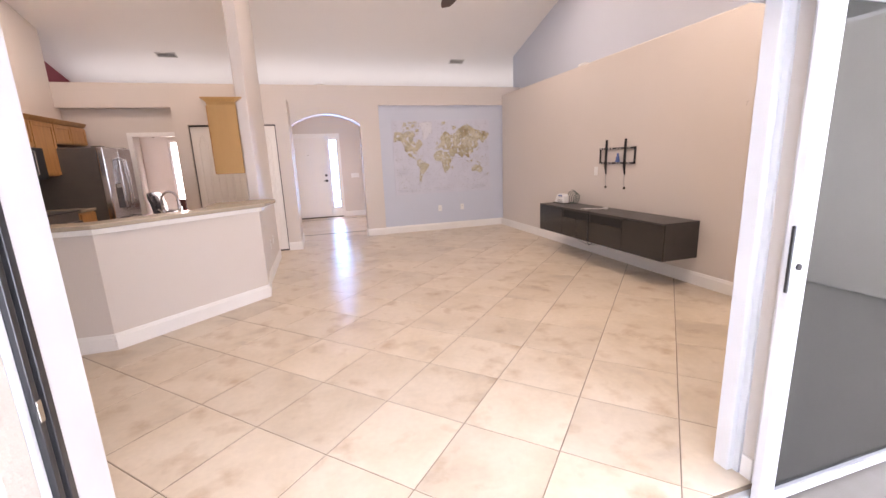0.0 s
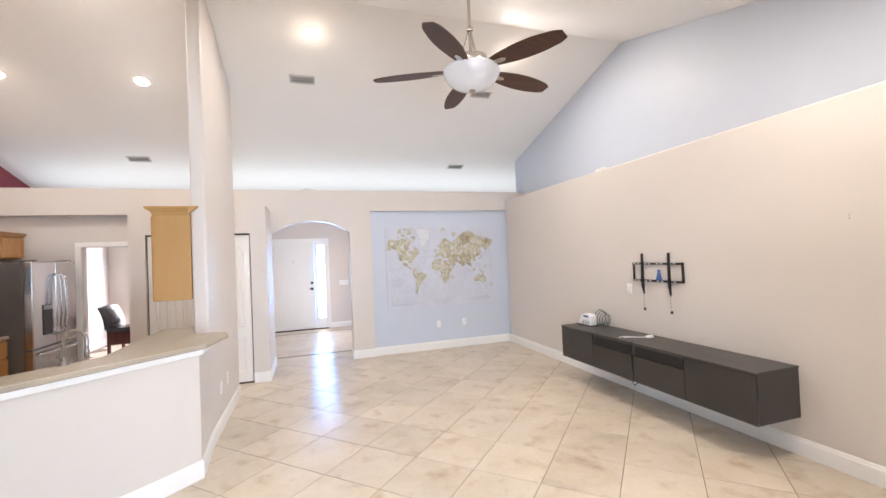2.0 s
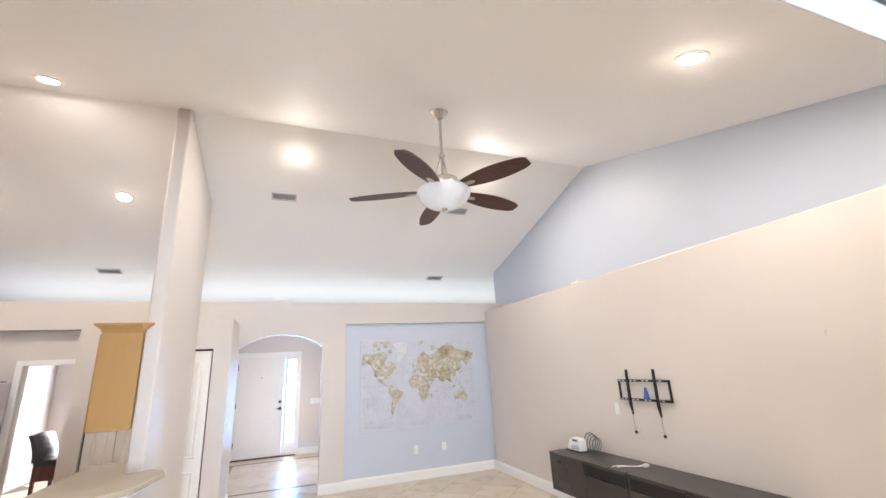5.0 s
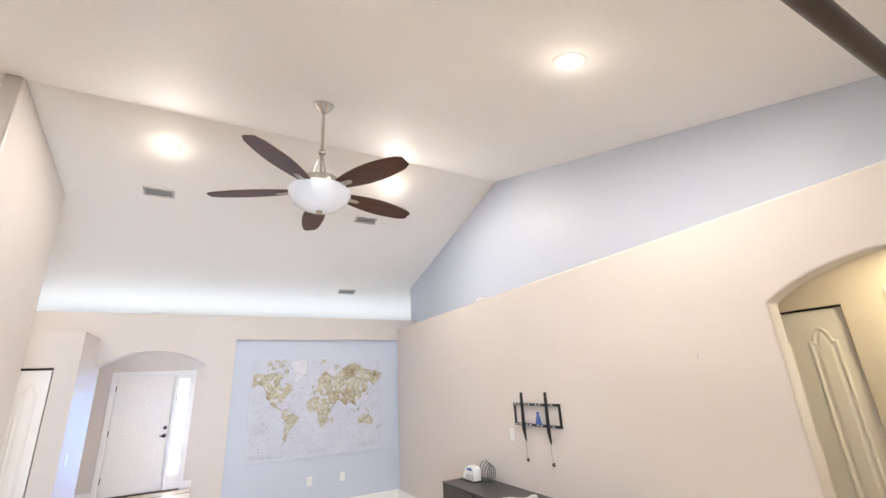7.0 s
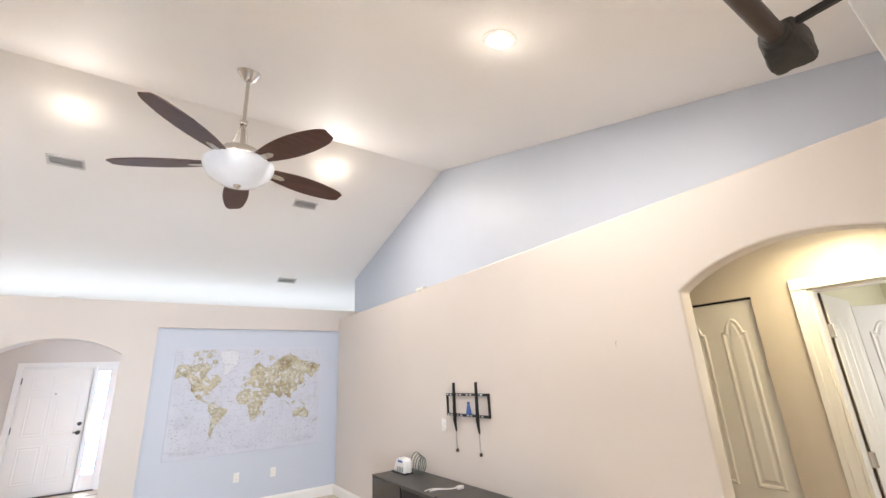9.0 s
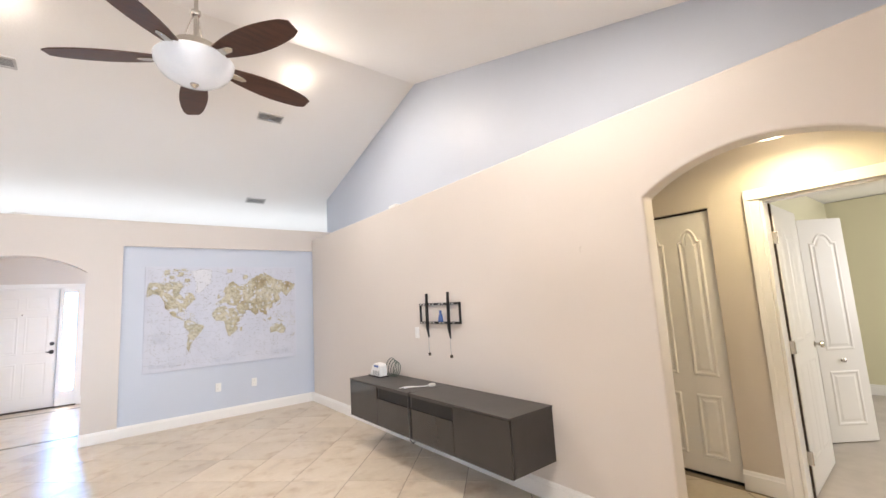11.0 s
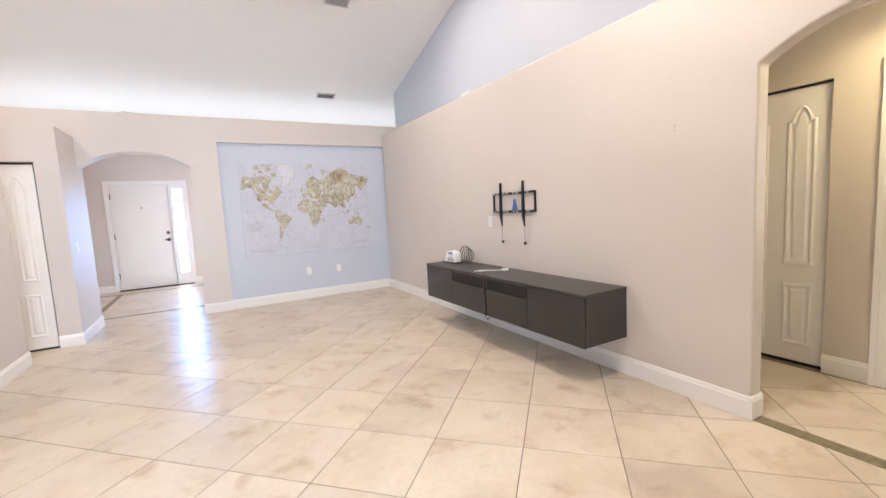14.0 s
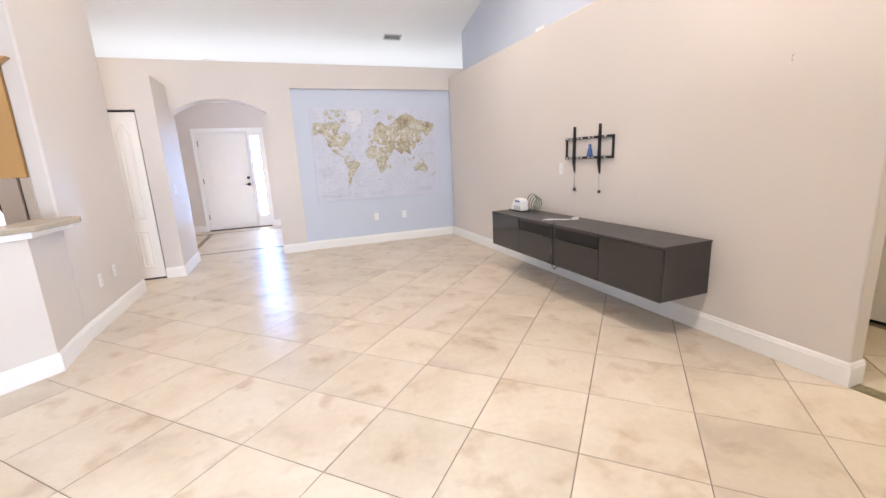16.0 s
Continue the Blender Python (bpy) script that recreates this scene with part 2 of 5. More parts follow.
M = dict(
    wall=mat("greige_wall_paint", (0.635, 0.585, 0.545), 0.42, 0, (0.62, 0.572, 0.53), 1.2, 0.10, 130),
    wall_hall=mat("hall_wall_paint", (0.64, 0.575, 0.50), 0.42, 0, (0.62, 0.56, 0.49), 1.2, 0.10, 130),
    wall_bedroom=mat("yellow_green_wall_paint", (0.64, 0.61, 0.44), 0.42, 0, (0.62, 0.59, 0.43), 1.2, 0.10, 130),
    blue=mat("pale_blue_wall_paint", (0.545, 0.592, 0.68), 0.45, 0, (0.53, 0.577, 0.665), 1.2, 0.10, 130),
    red=mat("wine_red_wall_paint", (0.22, 0.03, 0.045), 0.5, 0, None, 1.2, 0.10, 130),
    ceiling=mat("white_ceiling_paint", (0.88, 0.865, 0.85), 0.7, 0, (0.865, 0.85, 0.835), 1.0, 0.35, 55),
    trim=mat("white_trim_paint", (0.82, 0.81, 0.79), 0.3, 0, (0.79, 0.78, 0.76), 2.0, 0.03, 60),
    door=mat("white_door_paint", (0.80, 0.78, 0.75), 0.35, 0, (0.78, 0.76, 0.73), 2.0, 0.04, 90),
    alu=mat("white_aluminium", (0.66, 0.67, 0.69), 0.35, 0.1, None, 4.0, 0.02, 80),
    grout=mat("grey_brown_grout", (0.25, 0.20, 0.155), 0.9, 0, (0.20, 0.16, 0.12), 6.0, 0.3, 200),
    tile=tile_material(),
    mosaic=mat("olive_mosaic_stone", (0.30, 0.26, 0.15), 0.4, 0, (0.16, 0.14, 0.08), 30.0, 0.2, 120),
    carpet=mat("grey_beige_carpet", (0.50, 0.455, 0.42), 0.95, 0, (0.42, 0.38, 0.35), 5.0, 0.6, 320),
    concrete=mat("lanai_concrete", (0.29, 0.265, 0.245), 0.8, 0, (0.24, 0.22, 0.20), 4.0, 0.3, 120),
    stucco=mat("beige_stucco", (0.55, 0.51, 0.45), 0.9, 0, (0.50, 0.46, 0.41), 3.0, 0.6, 90),
    black_gloss=mat("black_brown_gloss_laminate", (0.027, 0.0245, 0.023), 0.14, 0, (0.031, 0.028, 0.026), 4.0, 0.0),
    black_wood=mat("black_brown_wood_foil", (0.046, 0.041, 0.038), 0.38, 0, (0.036, 0.032, 0.030), 8.0, 0.1, 140),
    # near-black that paints the shade of gaps, open bays and slots
    gap_shade=mat("recess_shade", (0.006, 0.006, 0.006), 0.6),
    black_metal=mat("black_powder_coated_steel", (0.018, 0.018, 0.02), 0.4, 0.3, None, 10.0, 0.1, 200),
    steel=mat("brushed_stainless_steel", (0.55, 0.55, 0.56), 0.18, 1.0, (0.53, 0.53, 0.54), 2.0, 0.0, 300, 0.02),
    nickel=mat("satin_nickel", (0.60, 0.57, 0.53), 0.22, 1.0, None, 6.0),
    fridge_side=mat("grey_textured_steel_side", (0.14, 0.13, 0.125), 0.5, 0.3, (0.12, 0.112, 0.108), 6.0, 0.15, 220),
    oak=wood("honey_oak", (0.36, 0.17, 0.055), (0.50, 0.26, 0.09), 0.38, 2, 16),
    oak_ply=wood("golden_oak_plywood", (0.43, 0.245, 0.085), (0.47, 0.275, 0.10), 0.45, 2, 10),
    laminate=mat("tan_speckled_laminate", (0.43, 0.375, 0.295), 0.25, 0, (0.35, 0.305, 0.24), 90.0, 0.04, 200),
    blade=wood("walnut_fan_blade", (0.045, 0.018, 0.012), (0.095, 0.038, 0.024), 0.45, 0, 22),
    bowl=mat("white_alabaster_glass", (0.86, 0.88, 0.92), 0.2, 0, (0.80, 0.82, 0.86), 8.0),
    plastic=mat("white_plastic", (0.80, 0.80, 0.79), 0.3),
    cable_green=mat("grey_green_cable", (0.10, 0.13, 0.115), 0.45),
    grey_plastic=mat("grey_plastic", (0.35, 0.36, 0.37), 0.4),
    dark_plastic=mat("dark_plastic", (0.02, 0.02, 0.022), 0.3),
    blue_plastic=mat("blue_plastic", (0.06, 0.13, 0.38), 0.4),
    # darker copy of the vent metal, with the shade behind the slats in its colour
    vent_dark=mat("vent_shaded_metal", (0.36, 0.355, 0.35), 0.6, 0, (0.28, 0.275, 0.27), 9.0),
    vent=mat("vent_grey_metal", (0.68, 0.665, 0.65), 0.5, 0, (0.55, 0.54, 0.525), 9.0),
    leather=mat("black_tufted_leather", (0.025, 0.025, 0.03), 0.22, 0, (0.018, 0.018, 0.02), 12.0, 0.2, 90),
    cherry=wood("dark_cherry_wood", (0.05, 0.012, 0.010), (0.11, 0.025, 0.018), 0.25, 2, 14),
    bronze=mat("dark_bronze", (0.075, 0.060, 0.050), 0.45, 0.6, (0.06, 0.048, 0.04), 9.0, 0.05, 200),
    finial=mat("rough_dark_stone_finial", (0.055, 0.050, 0.045), 0.7, 0.1, (0.03, 0.03, 0.028), 22.0, 0.9, 60),
    paper=mat("map_paper_sea", (0.58, 0.605, 0.69), 0.55, 0, (0.53, 0.555, 0.645), 5.0, 0.0),
    land=land_material(),
    ice=mat("map_ice_print", (0.66, 0.67, 0.71), 0.55, 0, (0.60, 0.62, 0.68), 9.0, 0.0),
    inset=mat("map_inset_print", (0.47, 0.50, 0.60), 0.55, 0, (0.56, 0.585, 0.66), 24.0),
    ink=mat("map_ink_print", (0.10, 0.10, 0.10), 0.55, 0, (0.28, 0.27, 0.25), 20.0),
    can_glow=glow("recessed_lamp_lens", (1.0, 0.86, 0.66), 14.0),
    dome_glow=glow("hall_lamp_diffuser", (1.0, 0.88, 0.62), 2.6),
    pale_glow=glow("pale_outdoors", (1.0, 0.97, 0.93), 3.0),
    day_glow=glow("bright_outdoors", (0.20, 0.50, 1.0), 18.0),
)
glass = bpy.data.materials.new("clear_glass")
glass.use_nodes = True
gb = glass.node_tree.nodes["Principled BSDF"]
gb.inputs["Transmission Weight"].default_value, gb.inputs["Roughness"].default_value, gb.inputs["IOR"].default_value = 1.0, 0.02, 1.45
gb.inputs["Base Color"].default_value = (0.93, 0.96, 0.96, 1)
M["glass"] = glass
tinted = glass.copy()
tinted.name = "tinted_glass"
tinted.node_tree.nodes["Principled BSDF"].inputs["Base Color"].default_value = (0.20, 0.205, 0.20, 1)
M["tinted"] = tinted


# ---- mesh helpers ----
def mesh_of(bm, name, material, smooth=False):
    bmesh.ops.recalc_face_normals(bm, faces=bm.faces[:])
    me = bpy.data.meshes.new(name)
    bm.to_mesh(me)
    bm.free()
    me.materials.append(material)
    if smooth:
        for p in me.polygons:
            p.use_smooth = True
    return me


def part(name, bm, material, parent=None, label="", smooth=False):
    """One mesh object from bm, built in world places; under parent where one is given."""
    ob = new(name, mesh_of(bm, name, material, smooth))
    if smooth:
        md = ob.modifiers.new("smooth", "EDGE_SPLIT")
        md.split_angle = radians(40)
    if parent:
        ob.parent = parent
        ob.matrix_parent_inverse = parent.matrix_basis.inverted()
    if label:
        tagged(ob, label)
    return ob


def thing(name, label, category, group="", at=(0, 0, 0)):
    ob = new(name)
    ob.empty_display_size = 0.1
    ob.location = at
    return tagged(ob, label, category, group)


def structure(name, bm, material, label, category, smooth=False):
    return tagged(part(name, bm, material, None, "", smooth), label, category, "", "structure")


def box(x0, y0, z0, x1, y1, z1, bevel=0.0, bm=None):
    """An axis-aligned box, with softly broken edges."""
    b = bmesh.new()
    bmesh.ops.create_cube(b, size=1)
    for v in b.verts:
        v.co = Vector(((x0 + x1) / 2 + v.co.x * (x1 - x0), (y0 + y1) / 2 + v.co.y * (y1 - y0), (z0 + z1) / 2 + v.co.z * (z1 - z0)))
    if bevel:
        bmesh.ops.bevel(b, geom=b.edges[:], offset=bevel, segments=2, affect="EDGES", profile=0.5)
    if bm is None:
        return b
    return merge(bm, b)


def merge(bm, b):
    me = bpy.data.meshes.new("tmp")
    b.to_mesh(me)
    b.free()
    bm.from_mesh(me)
    bpy.data.meshes.remove(me)
    return bm


def prism(points, axis, a, b, bevel=0.0):
    """A polygon in the plane square to an axis ('x': (y, z), 'y': (x, z), 'z': (x, y)), pulled from a to b."""
    bm = bmesh.new()
    put = {"x": lambda u, v, w: (w, u, v), "y": lambda u, v, w: (u, w, v), "z": lambda u, v, w: (u, v, w)}[axis]
    lo = [bm.verts.new(put(u, v, a)) for u, v in points]
    hi = [bm.verts.new(put(u, v, b)) for u, v in points]
    bm.faces.new(lo)
    bm.faces.new(hi[::-1])
    n = len(points)
    for i in range(n):
        bm.faces.new((lo[i], lo[(i + 1) % n], hi[(i + 1) % n], hi[i]))
    if bevel:
        bmesh.ops.recalc_face_normals(bm, faces=bm.faces[:])
        sharp = [e for e in bm.edges if len(e.link_faces) == 2 and e.calc_face_angle(0) > 0.6]
        bmesh.ops.bevel(bm, geom=sharp, offset=bevel, segments=2, affect="EDGES", profile=0.5)
    return bm


def lathe(profile, segments=32, at=(0, 0, 0)):
    """A turned body from (radius, height) pairs about a vertical axis."""
    bm = bmesh.new()
    rings = []
    for r, z in profile:
        rings.append([bm.verts.new((at[0] + max(r, 1e-4) * math.cos(2 * math.pi * i / segments), at[1] + max(r, 1e-4) * math.sin(2 * math.pi * i / segments), at[2] + z)) for i in range(segments)])
    for p, q in zip(rings, rings[1:]):
        for i in range(segments):
            bm.faces.new((p[i], p[(i + 1) % segments], q[(i + 1) % segments], q[i]))
    bm.faces.new(rings[0][::-1])
    bm.faces.new(rings[-1])
    return bm


def tube(points, r, segments=10, bm=None):
    """A round bar along a line of places."""
    bm = bm or bmesh.new()
    pts = [Vector(p) for p in points]
    rings = []
    ref = Vector((0, 0, 1))
    for i, p in enumerate(pts):
        d = (pts[min(i + 1, len(pts) - 1)] - pts[max(i - 1, 0)]).normalized()
        if abs(d.dot(ref)) > 0.95:
            ref = Vector((1, 0, 0)) if abs(d.x) < 0.9 else Vector((0, 1, 0))
        u = d.cross(ref).normalized()
        v = d.cross(u).normalized()
        rings.append([bm.verts.new(p + r * (math.cos(2 * math.pi * k / segments) * u + math.sin(2 * math.pi * k / segments) * v)) for k in range(segments)])
    for p, q in zip(rings, rings[1:]):
        for k in range(segments):
            bm.faces.new((p[k], p[(k + 1) % segments], q[(k + 1) % segments], q[k]))
    bm.faces.new(rings[0][::-1])
    bm.faces.new(rings[-1])
    return bm


def arch(u0, u1, spring, apex, n=20):
    """Points of a flat segmental arch from u0 to u1."""
    half, rise = (u1 - u0) / 2, apex - spring
    rad = (half * half + rise * rise) / (2 * rise)
    out = []
    a = math.asin(half / rad)
    for i in range(n + 1):
        q = -a + 2 * a * i / n
        out.append(((u0 + u1) / 2 + rad * math.sin(q), apex - rad + rad * math.cos(q)))
    return out


def moved(bm, m):
    bmesh.ops.transform(bm, matrix=m, verts=bm.verts[:])
    return bm



# ---- the large structure ----
RIDGE_Y, RIDGE_Z, SLOPE = 7.66, 4.20, 0.29
SOUTH, NORTH, EAST, EAST_UP = 3.60, 10.29, 5.03, 5.42


def cz(y):
    return RIDGE_Z - SLOPE * abs(y - RIDGE_Y)


structure("ceiling", prism([(3.3, cz(3.3)), (RIDGE_Y, RIDGE_Z), (12.95, cz(12.95)), (12.95, cz(12.95) + 0.12), (RIDGE_Y, RIDGE_Z + 0.12), (3.3, cz(3.3) + 0.12)], "x", -2.93, 7.5), M["ceiling"], "white vaulted plaster ceiling with a ridge", "ceiling")

# north wall: arch to the foyer, beam over the kitchen, shallow niche
north = [(-2.93, 2.725), (EAST_UP, 2.725), (EAST_UP, 2.39), (2.57, 2.39), (2.57, 0), (2.225, 0)] + arch(1.035, 2.225, 2.055, 2.245)[::-1] + [(1.0, 2.055), (1.0, 2.36), (-2.93, 2.36)]
structure("wall_north", prism(north, "y", NORTH, 10.54), M["wall"], "greige painted wall with an arched opening and a plant ledge", "wall")
structure("wall_niche", box(2.57, 10.335, 0, 5.42, 10.54, 2.39), M["blue"], "pale blue painted back of a shallow wall niche", "wall")
structure("ceiling_foyer", box(-2.93, 10.54, 2.66, 7.5, 13.9, 2.70), M["ceiling"], "white flat ceiling under the plant ledge", "ceiling")
# east wall with the arch to the hall, and the set-back wall above its ledge
east = [(NORTH, 0), (NORTH, 2.57), (3.30, 2.57), (3.30, 0), (3.70, 0)] + arch(3.70, 4.80, 2.0, 2.175) + [(4.80, 0)]
structure("wall_east", prism(east, "x", EAST, 5.15, 0.012), M["wall"], "greige painted wall with an arched opening to the hall", "wall")
structure("ledge_east", box(5.15, 3.3, 2.48, EAST_UP, NORTH, 2.57), M["wall"], "narrow painted ledge on top of the wall", "ledge")
structure("wall_east_upper", prism([(3.3, 2.482), (3.3, cz(3.3)), (RIDGE_Y, RIDGE_Z), (10.57, cz(10.57)), (10.57, 2.482)], "x", EAST_UP, 5.55), M["blue"], "pale blue painted upper gable wall", "wall")
structure("wall_ledge_south", box(5.55, 10.45, 2.5, 7.5, 10.57, 3.5), M["ceiling"], "white painted wall behind the gable", "wall")
structure("wall_ledge_east", box(7.5, 10.4, 2.5, 7.6, 13.0, 3.6), M["ceiling"], "white painted wall at the ledge end", "wall")
# south wall with the sliding door's opening
south = [(-2.4, 0), (-2.4, cz(3.6) + 0.05), (5.55, cz(3.6) + 0.05), (5.55, 2.45), (6.3, 2.45), (6.3, 0), (3.0, 0), (3.0, 1.89), (0.77, 1.89), (0.77, 0)]
structure("wall_south", prism(south, "y", 3.44, SOUTH), M["wall"], "greige painted wall with the sliding door's opening", "wall")
structure("wall_west", prism([(3.3, 0), (3.3, cz(3.3)), (RIDGE_Y, RIDGE_Z), (NORTH, cz(NORTH)), (NORTH, 2.36), (10.53, 2.36), (10.53, 0)], "x", -2.42, -2.27), M["wall"], "greige painted kitchen wall", "wall")
structure("wall_gable_red", box(-2.80, NORTH + 0.25, 2.705, -2.66, 12.9, 3.6), M["red"], "wine red painted gable wall above the plant ledge", "wall")
# pantry block
structure("wall_pantry", prism([(-0.56, 9.58), (-0.375, 9.58), (-0.375, 9.66), (0.835, 9.66), (0.835, 9.58), (1.035, 9.58), (1.035, 10.54), (-0.56, 10.54)], "z", 0, 2.40), M["wall"], "greige painted pantry block with a boxed top", "wall")
structure("wall_pantry_head", box(-0.375, 9.58, 2.02, 0.835, 9.665, 2.40), M["wall"], "greige painted wall over the pantry door", "wall")
# half wall of the peninsula and the fin wall on it
half = [(0.772, 7.045), (0.7275, 7.60), (0.61, 7.60), (0.61, 7.11), (-0.318, 6.205), (-2.27, 6.205), (-2.27, 6.075), (-0.26, 6.075)]
structure("wall_half", prism(half, "z", 0, 0.955), M["wall"], "greige painted half wall round the kitchen", "wall")
structure("wall_fin", prism([(7.602, 0), (7.602, cz(7.602)), (RIDGE_Y, RIDGE_Z), (9.08, cz(9.08)), (9.08, 0)], "x", 0.6105, 0.7275, 0.016), M["wall"], "tall greige painted fin wall up to the ceiling", "wall")
# kitchen back wall and the room behind
structure("wall_kitchen", prism([(-2.265, 0), (-2.265, 2.358), (-0.562, 2.358), (-0.562, 0), (-0.60, 0), (-0.60, 1.925), (-1.39, 1.925), (-1.39, 0)], "y", 10.41, 10.54), M["wall"], "greige painted kitchen wall with a cased doorway", "wall")
structure("wall_dining_west", box(-2.72, 10.54, 0, -2.60, 14.45, 2.66), M["wall"], "pale painted dining room wall", "wall")
structure("wall_dining_north", prism([(-2.60, 0), (-2.60, 2.66), (0.28, 2.66), (0.28, 0), (-1.1, 0), (-1.1, 2.1), (-2.03, 2.1), (-2.03, 0.4), (-1.1, 0.4), (-1.1, 0)], "y", 14.3, 14.45), M["wall"], "pale painted dining room wall with a window", "wall")
structure("ceiling_dining", box(-2.92, 13.9, 2.66, 0.40, 14.6, 2.76), M["ceiling"], "white flat dining room ceiling", "ceiling")
# foyer
structure("wall_foyer_west", box(0.28, 10.54, 0, 0.40, 14.45, 2.66), M["wall"], "greige painted foyer wall", "wall")
# the opening from y 11.5 to 12.7 is added to let the foyer fill in
structure("wall_foyer_east", prism([(10.54, 0), (10.54, 2.66), (13.9, 2.66), (13.9, 0), (12.7, 0), (12.7, 2.1), (11.5, 2.1), (11.5, 0)], "x", 2.95, 3.07), M["wall"], "greige painted foyer wall with an unseen opening added for the fill lamp", "wall")
structure("wall_front", prism([(0.40, 0), (0.40, 2.66), (2.95, 2.66), (2.95, 0), (1.98, 0), (1.98, 2.09), (0.72, 2.09), (0.72, 0)], "y", 13.73, 13.90), M["wall"], "greige painted wall round the front door", "wall")
# hall and bedroom
structure("wall_hall", prism([(3.5, 0), (3.72, 0), (3.72, 2.04), (4.51, 2.04), (4.51, 0), (4.84, 0), (4.84, 2.05), (6.1, 2.05), (6.1, 0), (6.4, 0), (6.4, 2.45), (3.5, 2.45)], "x", 6.13, 6.24), M["wall_hall"], "beige painted hall wall with two doorways", "wall")
structure("wall_hall_end", box(5.15, 6.3, 0, 6.24, 6.42, 2.45), M["wall_hall"], "beige painted hall end wall", "wall")
structure("wall_closet_back", box(6.36, 4.74, 0, 6.42, 6.4, 2.44), M["wall_hall"], "plain closet back wall", "wall")
structure("ceiling_hall", box(5.15, 3.3, 2.45, 10.4, 6.42, 2.478), M["ceiling"], "white flat hall ceiling", "ceiling")
structure("wall_bedroom_north", box(6.42, 4.74, 0, 10.4, 4.86, 2.44), M["wall_bedroom"], "pale yellow-green bedroom wall", "wall")
structure("wall_bedroom_east", box(9.9, 0.4, 0, 10.0, 4.74, 2.44), M["wall_bedroom"], "pale yellow-green bedroom wall", "wall")
structure("wall_bedroom_south", box(6.24, 0.3, 0, 10.0, 0.4, 2.44), M["wall_bedroom"], "pale bedroom wall", "wall")
structure("wall_bedroom_west", box(6.13, 0.3, 0, 6.24, 3.5, 2.44), M["wall_hall"], "pale bedroom wall", "wall")
structure("ceiling_bedroom", box(6.13, 0.3, 2.44, 10.0, 3.3, 2.478), M["ceiling"], "white flat bedroom ceiling", "ceiling")
structure("carpet", box(6.18, 0.4, -0.02, 9.9, 4.74, 0.012), M["carpet"], "grey beige loop carpet with worn patches", "carpet")
# lanai
structure("ground", box(-60, -90, -0.20, 60, 3.44, -0.055), M["concrete"], "pale concrete lanai slab", "ground")
structure("wall_outside", prism([(2.99, -0.05), (6.1, -0.05), (6.1, 3.0), (-6.0, 3.0), (-6.0, -0.05), (0.75, -0.05), (0.75, 2.07), (2.99, 2.07)], "y", 3.434, 3.439), M["stucco"], "beige stucco outside wall", "wall")
structure("lanai_roof", box(-6, -1.2, 2.75, 9, 3.42, 2.9), M["ceiling"], "white lanai ceiling", "roof")


def baseboard(p, q, h=0.135, t=0.014):
    """A moulded board from p to q along the foot of a wall; it stands out to the left of the way from p to q."""
    p, q = Vector((*p, 0)), Vector((*q, 0))
    d = (q - p).normalized()
    nrm = Vector((-d.y, d.x, 0))
    prof = [(-0.002, 0), (t, 0), (t, h * 0.78), (t * 0.72, h * 0.84), (t * 0.6, h * 0.93), (t * 0.25, h), (-0.002, h)]
    bm = bmesh.new()
    a = [bm.verts.new(p + nrm * u + Vector((0, 0, z + 0.001))) for u, z in prof]
    b = [bm.verts.new(q + nrm * u + Vector((0, 0, z + 0.001))) for u, z in prof]
    for i in range(len(prof) - 1):
        bm.faces.new((a[i], a[i + 1], b[i + 1], b[i]))
    bm.faces.new(a)
    bm.faces.new(b[::-1])
    return structure("baseboard", bm, M["trim"], "white moulded baseboard", "baseboard")


for p, q in [((5.03, 4.80), (5.03, 10.33)), ((5.15, 4.80), (5.016, 4.80)), ((5.03, 10.335), (2.57, 10.335)), ((2.584, 10.29), (2.225, 10.29)), ((2.225, 10.276), (2.225, 10.54)),
             ((1.035, 10.54), (1.035, 9.566)), ((1.035, 9.58), (0.835, 9.58)), ((-0.375, 9.58), (-0.56, 9.58)),
             ((0.7275, 9.09), (0.7275, 7.595)), ((0.7275, 7.60), (0.772, 7.045)), ((0.777, 7.05), (-0.26, 6.075)), ((-0.26, 6.075), (-2.27, 6.075)), ((0.61, 9.08), (0.7275, 9.08)),
             ((0.40, 13.73), (0.40, 10.54)), ((0.70, 13.73), (0.40, 13.73)), ((2.95, 13.73), (2.0, 13.73)), ((2.95, 12.7), (2.95, 13.73)),
             ((6.13, 4.59), (6.13, 4.84)), ((9.9, 4.74), (6.42, 4.74)), ((9.9, 0.5), (9.9, 4.74)), ((-2.6, 14.3), (-2.6, 10.54)), ((0.28, 14.3), (-2.6, 14.3)), ((3.04, 3.60), (5.03, 3.60))]:
    baseboard(p, q)


# ---- doors ----
def outline(u0, u1, z0, z1, rise, n=14):
    """A door panel's outline; with a rise its top swells to an arch between flat shoulders."""
    pts = [(u0, z0), (u1, z0)]
    for i in range(n + 1):
        s = 1 - 2 * i / n
        k = max(0.0, 1 - (abs(s) / 0.72) ** 2) ** 0.8 if rise else 0
        pts.append(((u0 + u1) / 2 + s * (u1 - u0) / 2, z1 - rise + rise * k))
    return pts


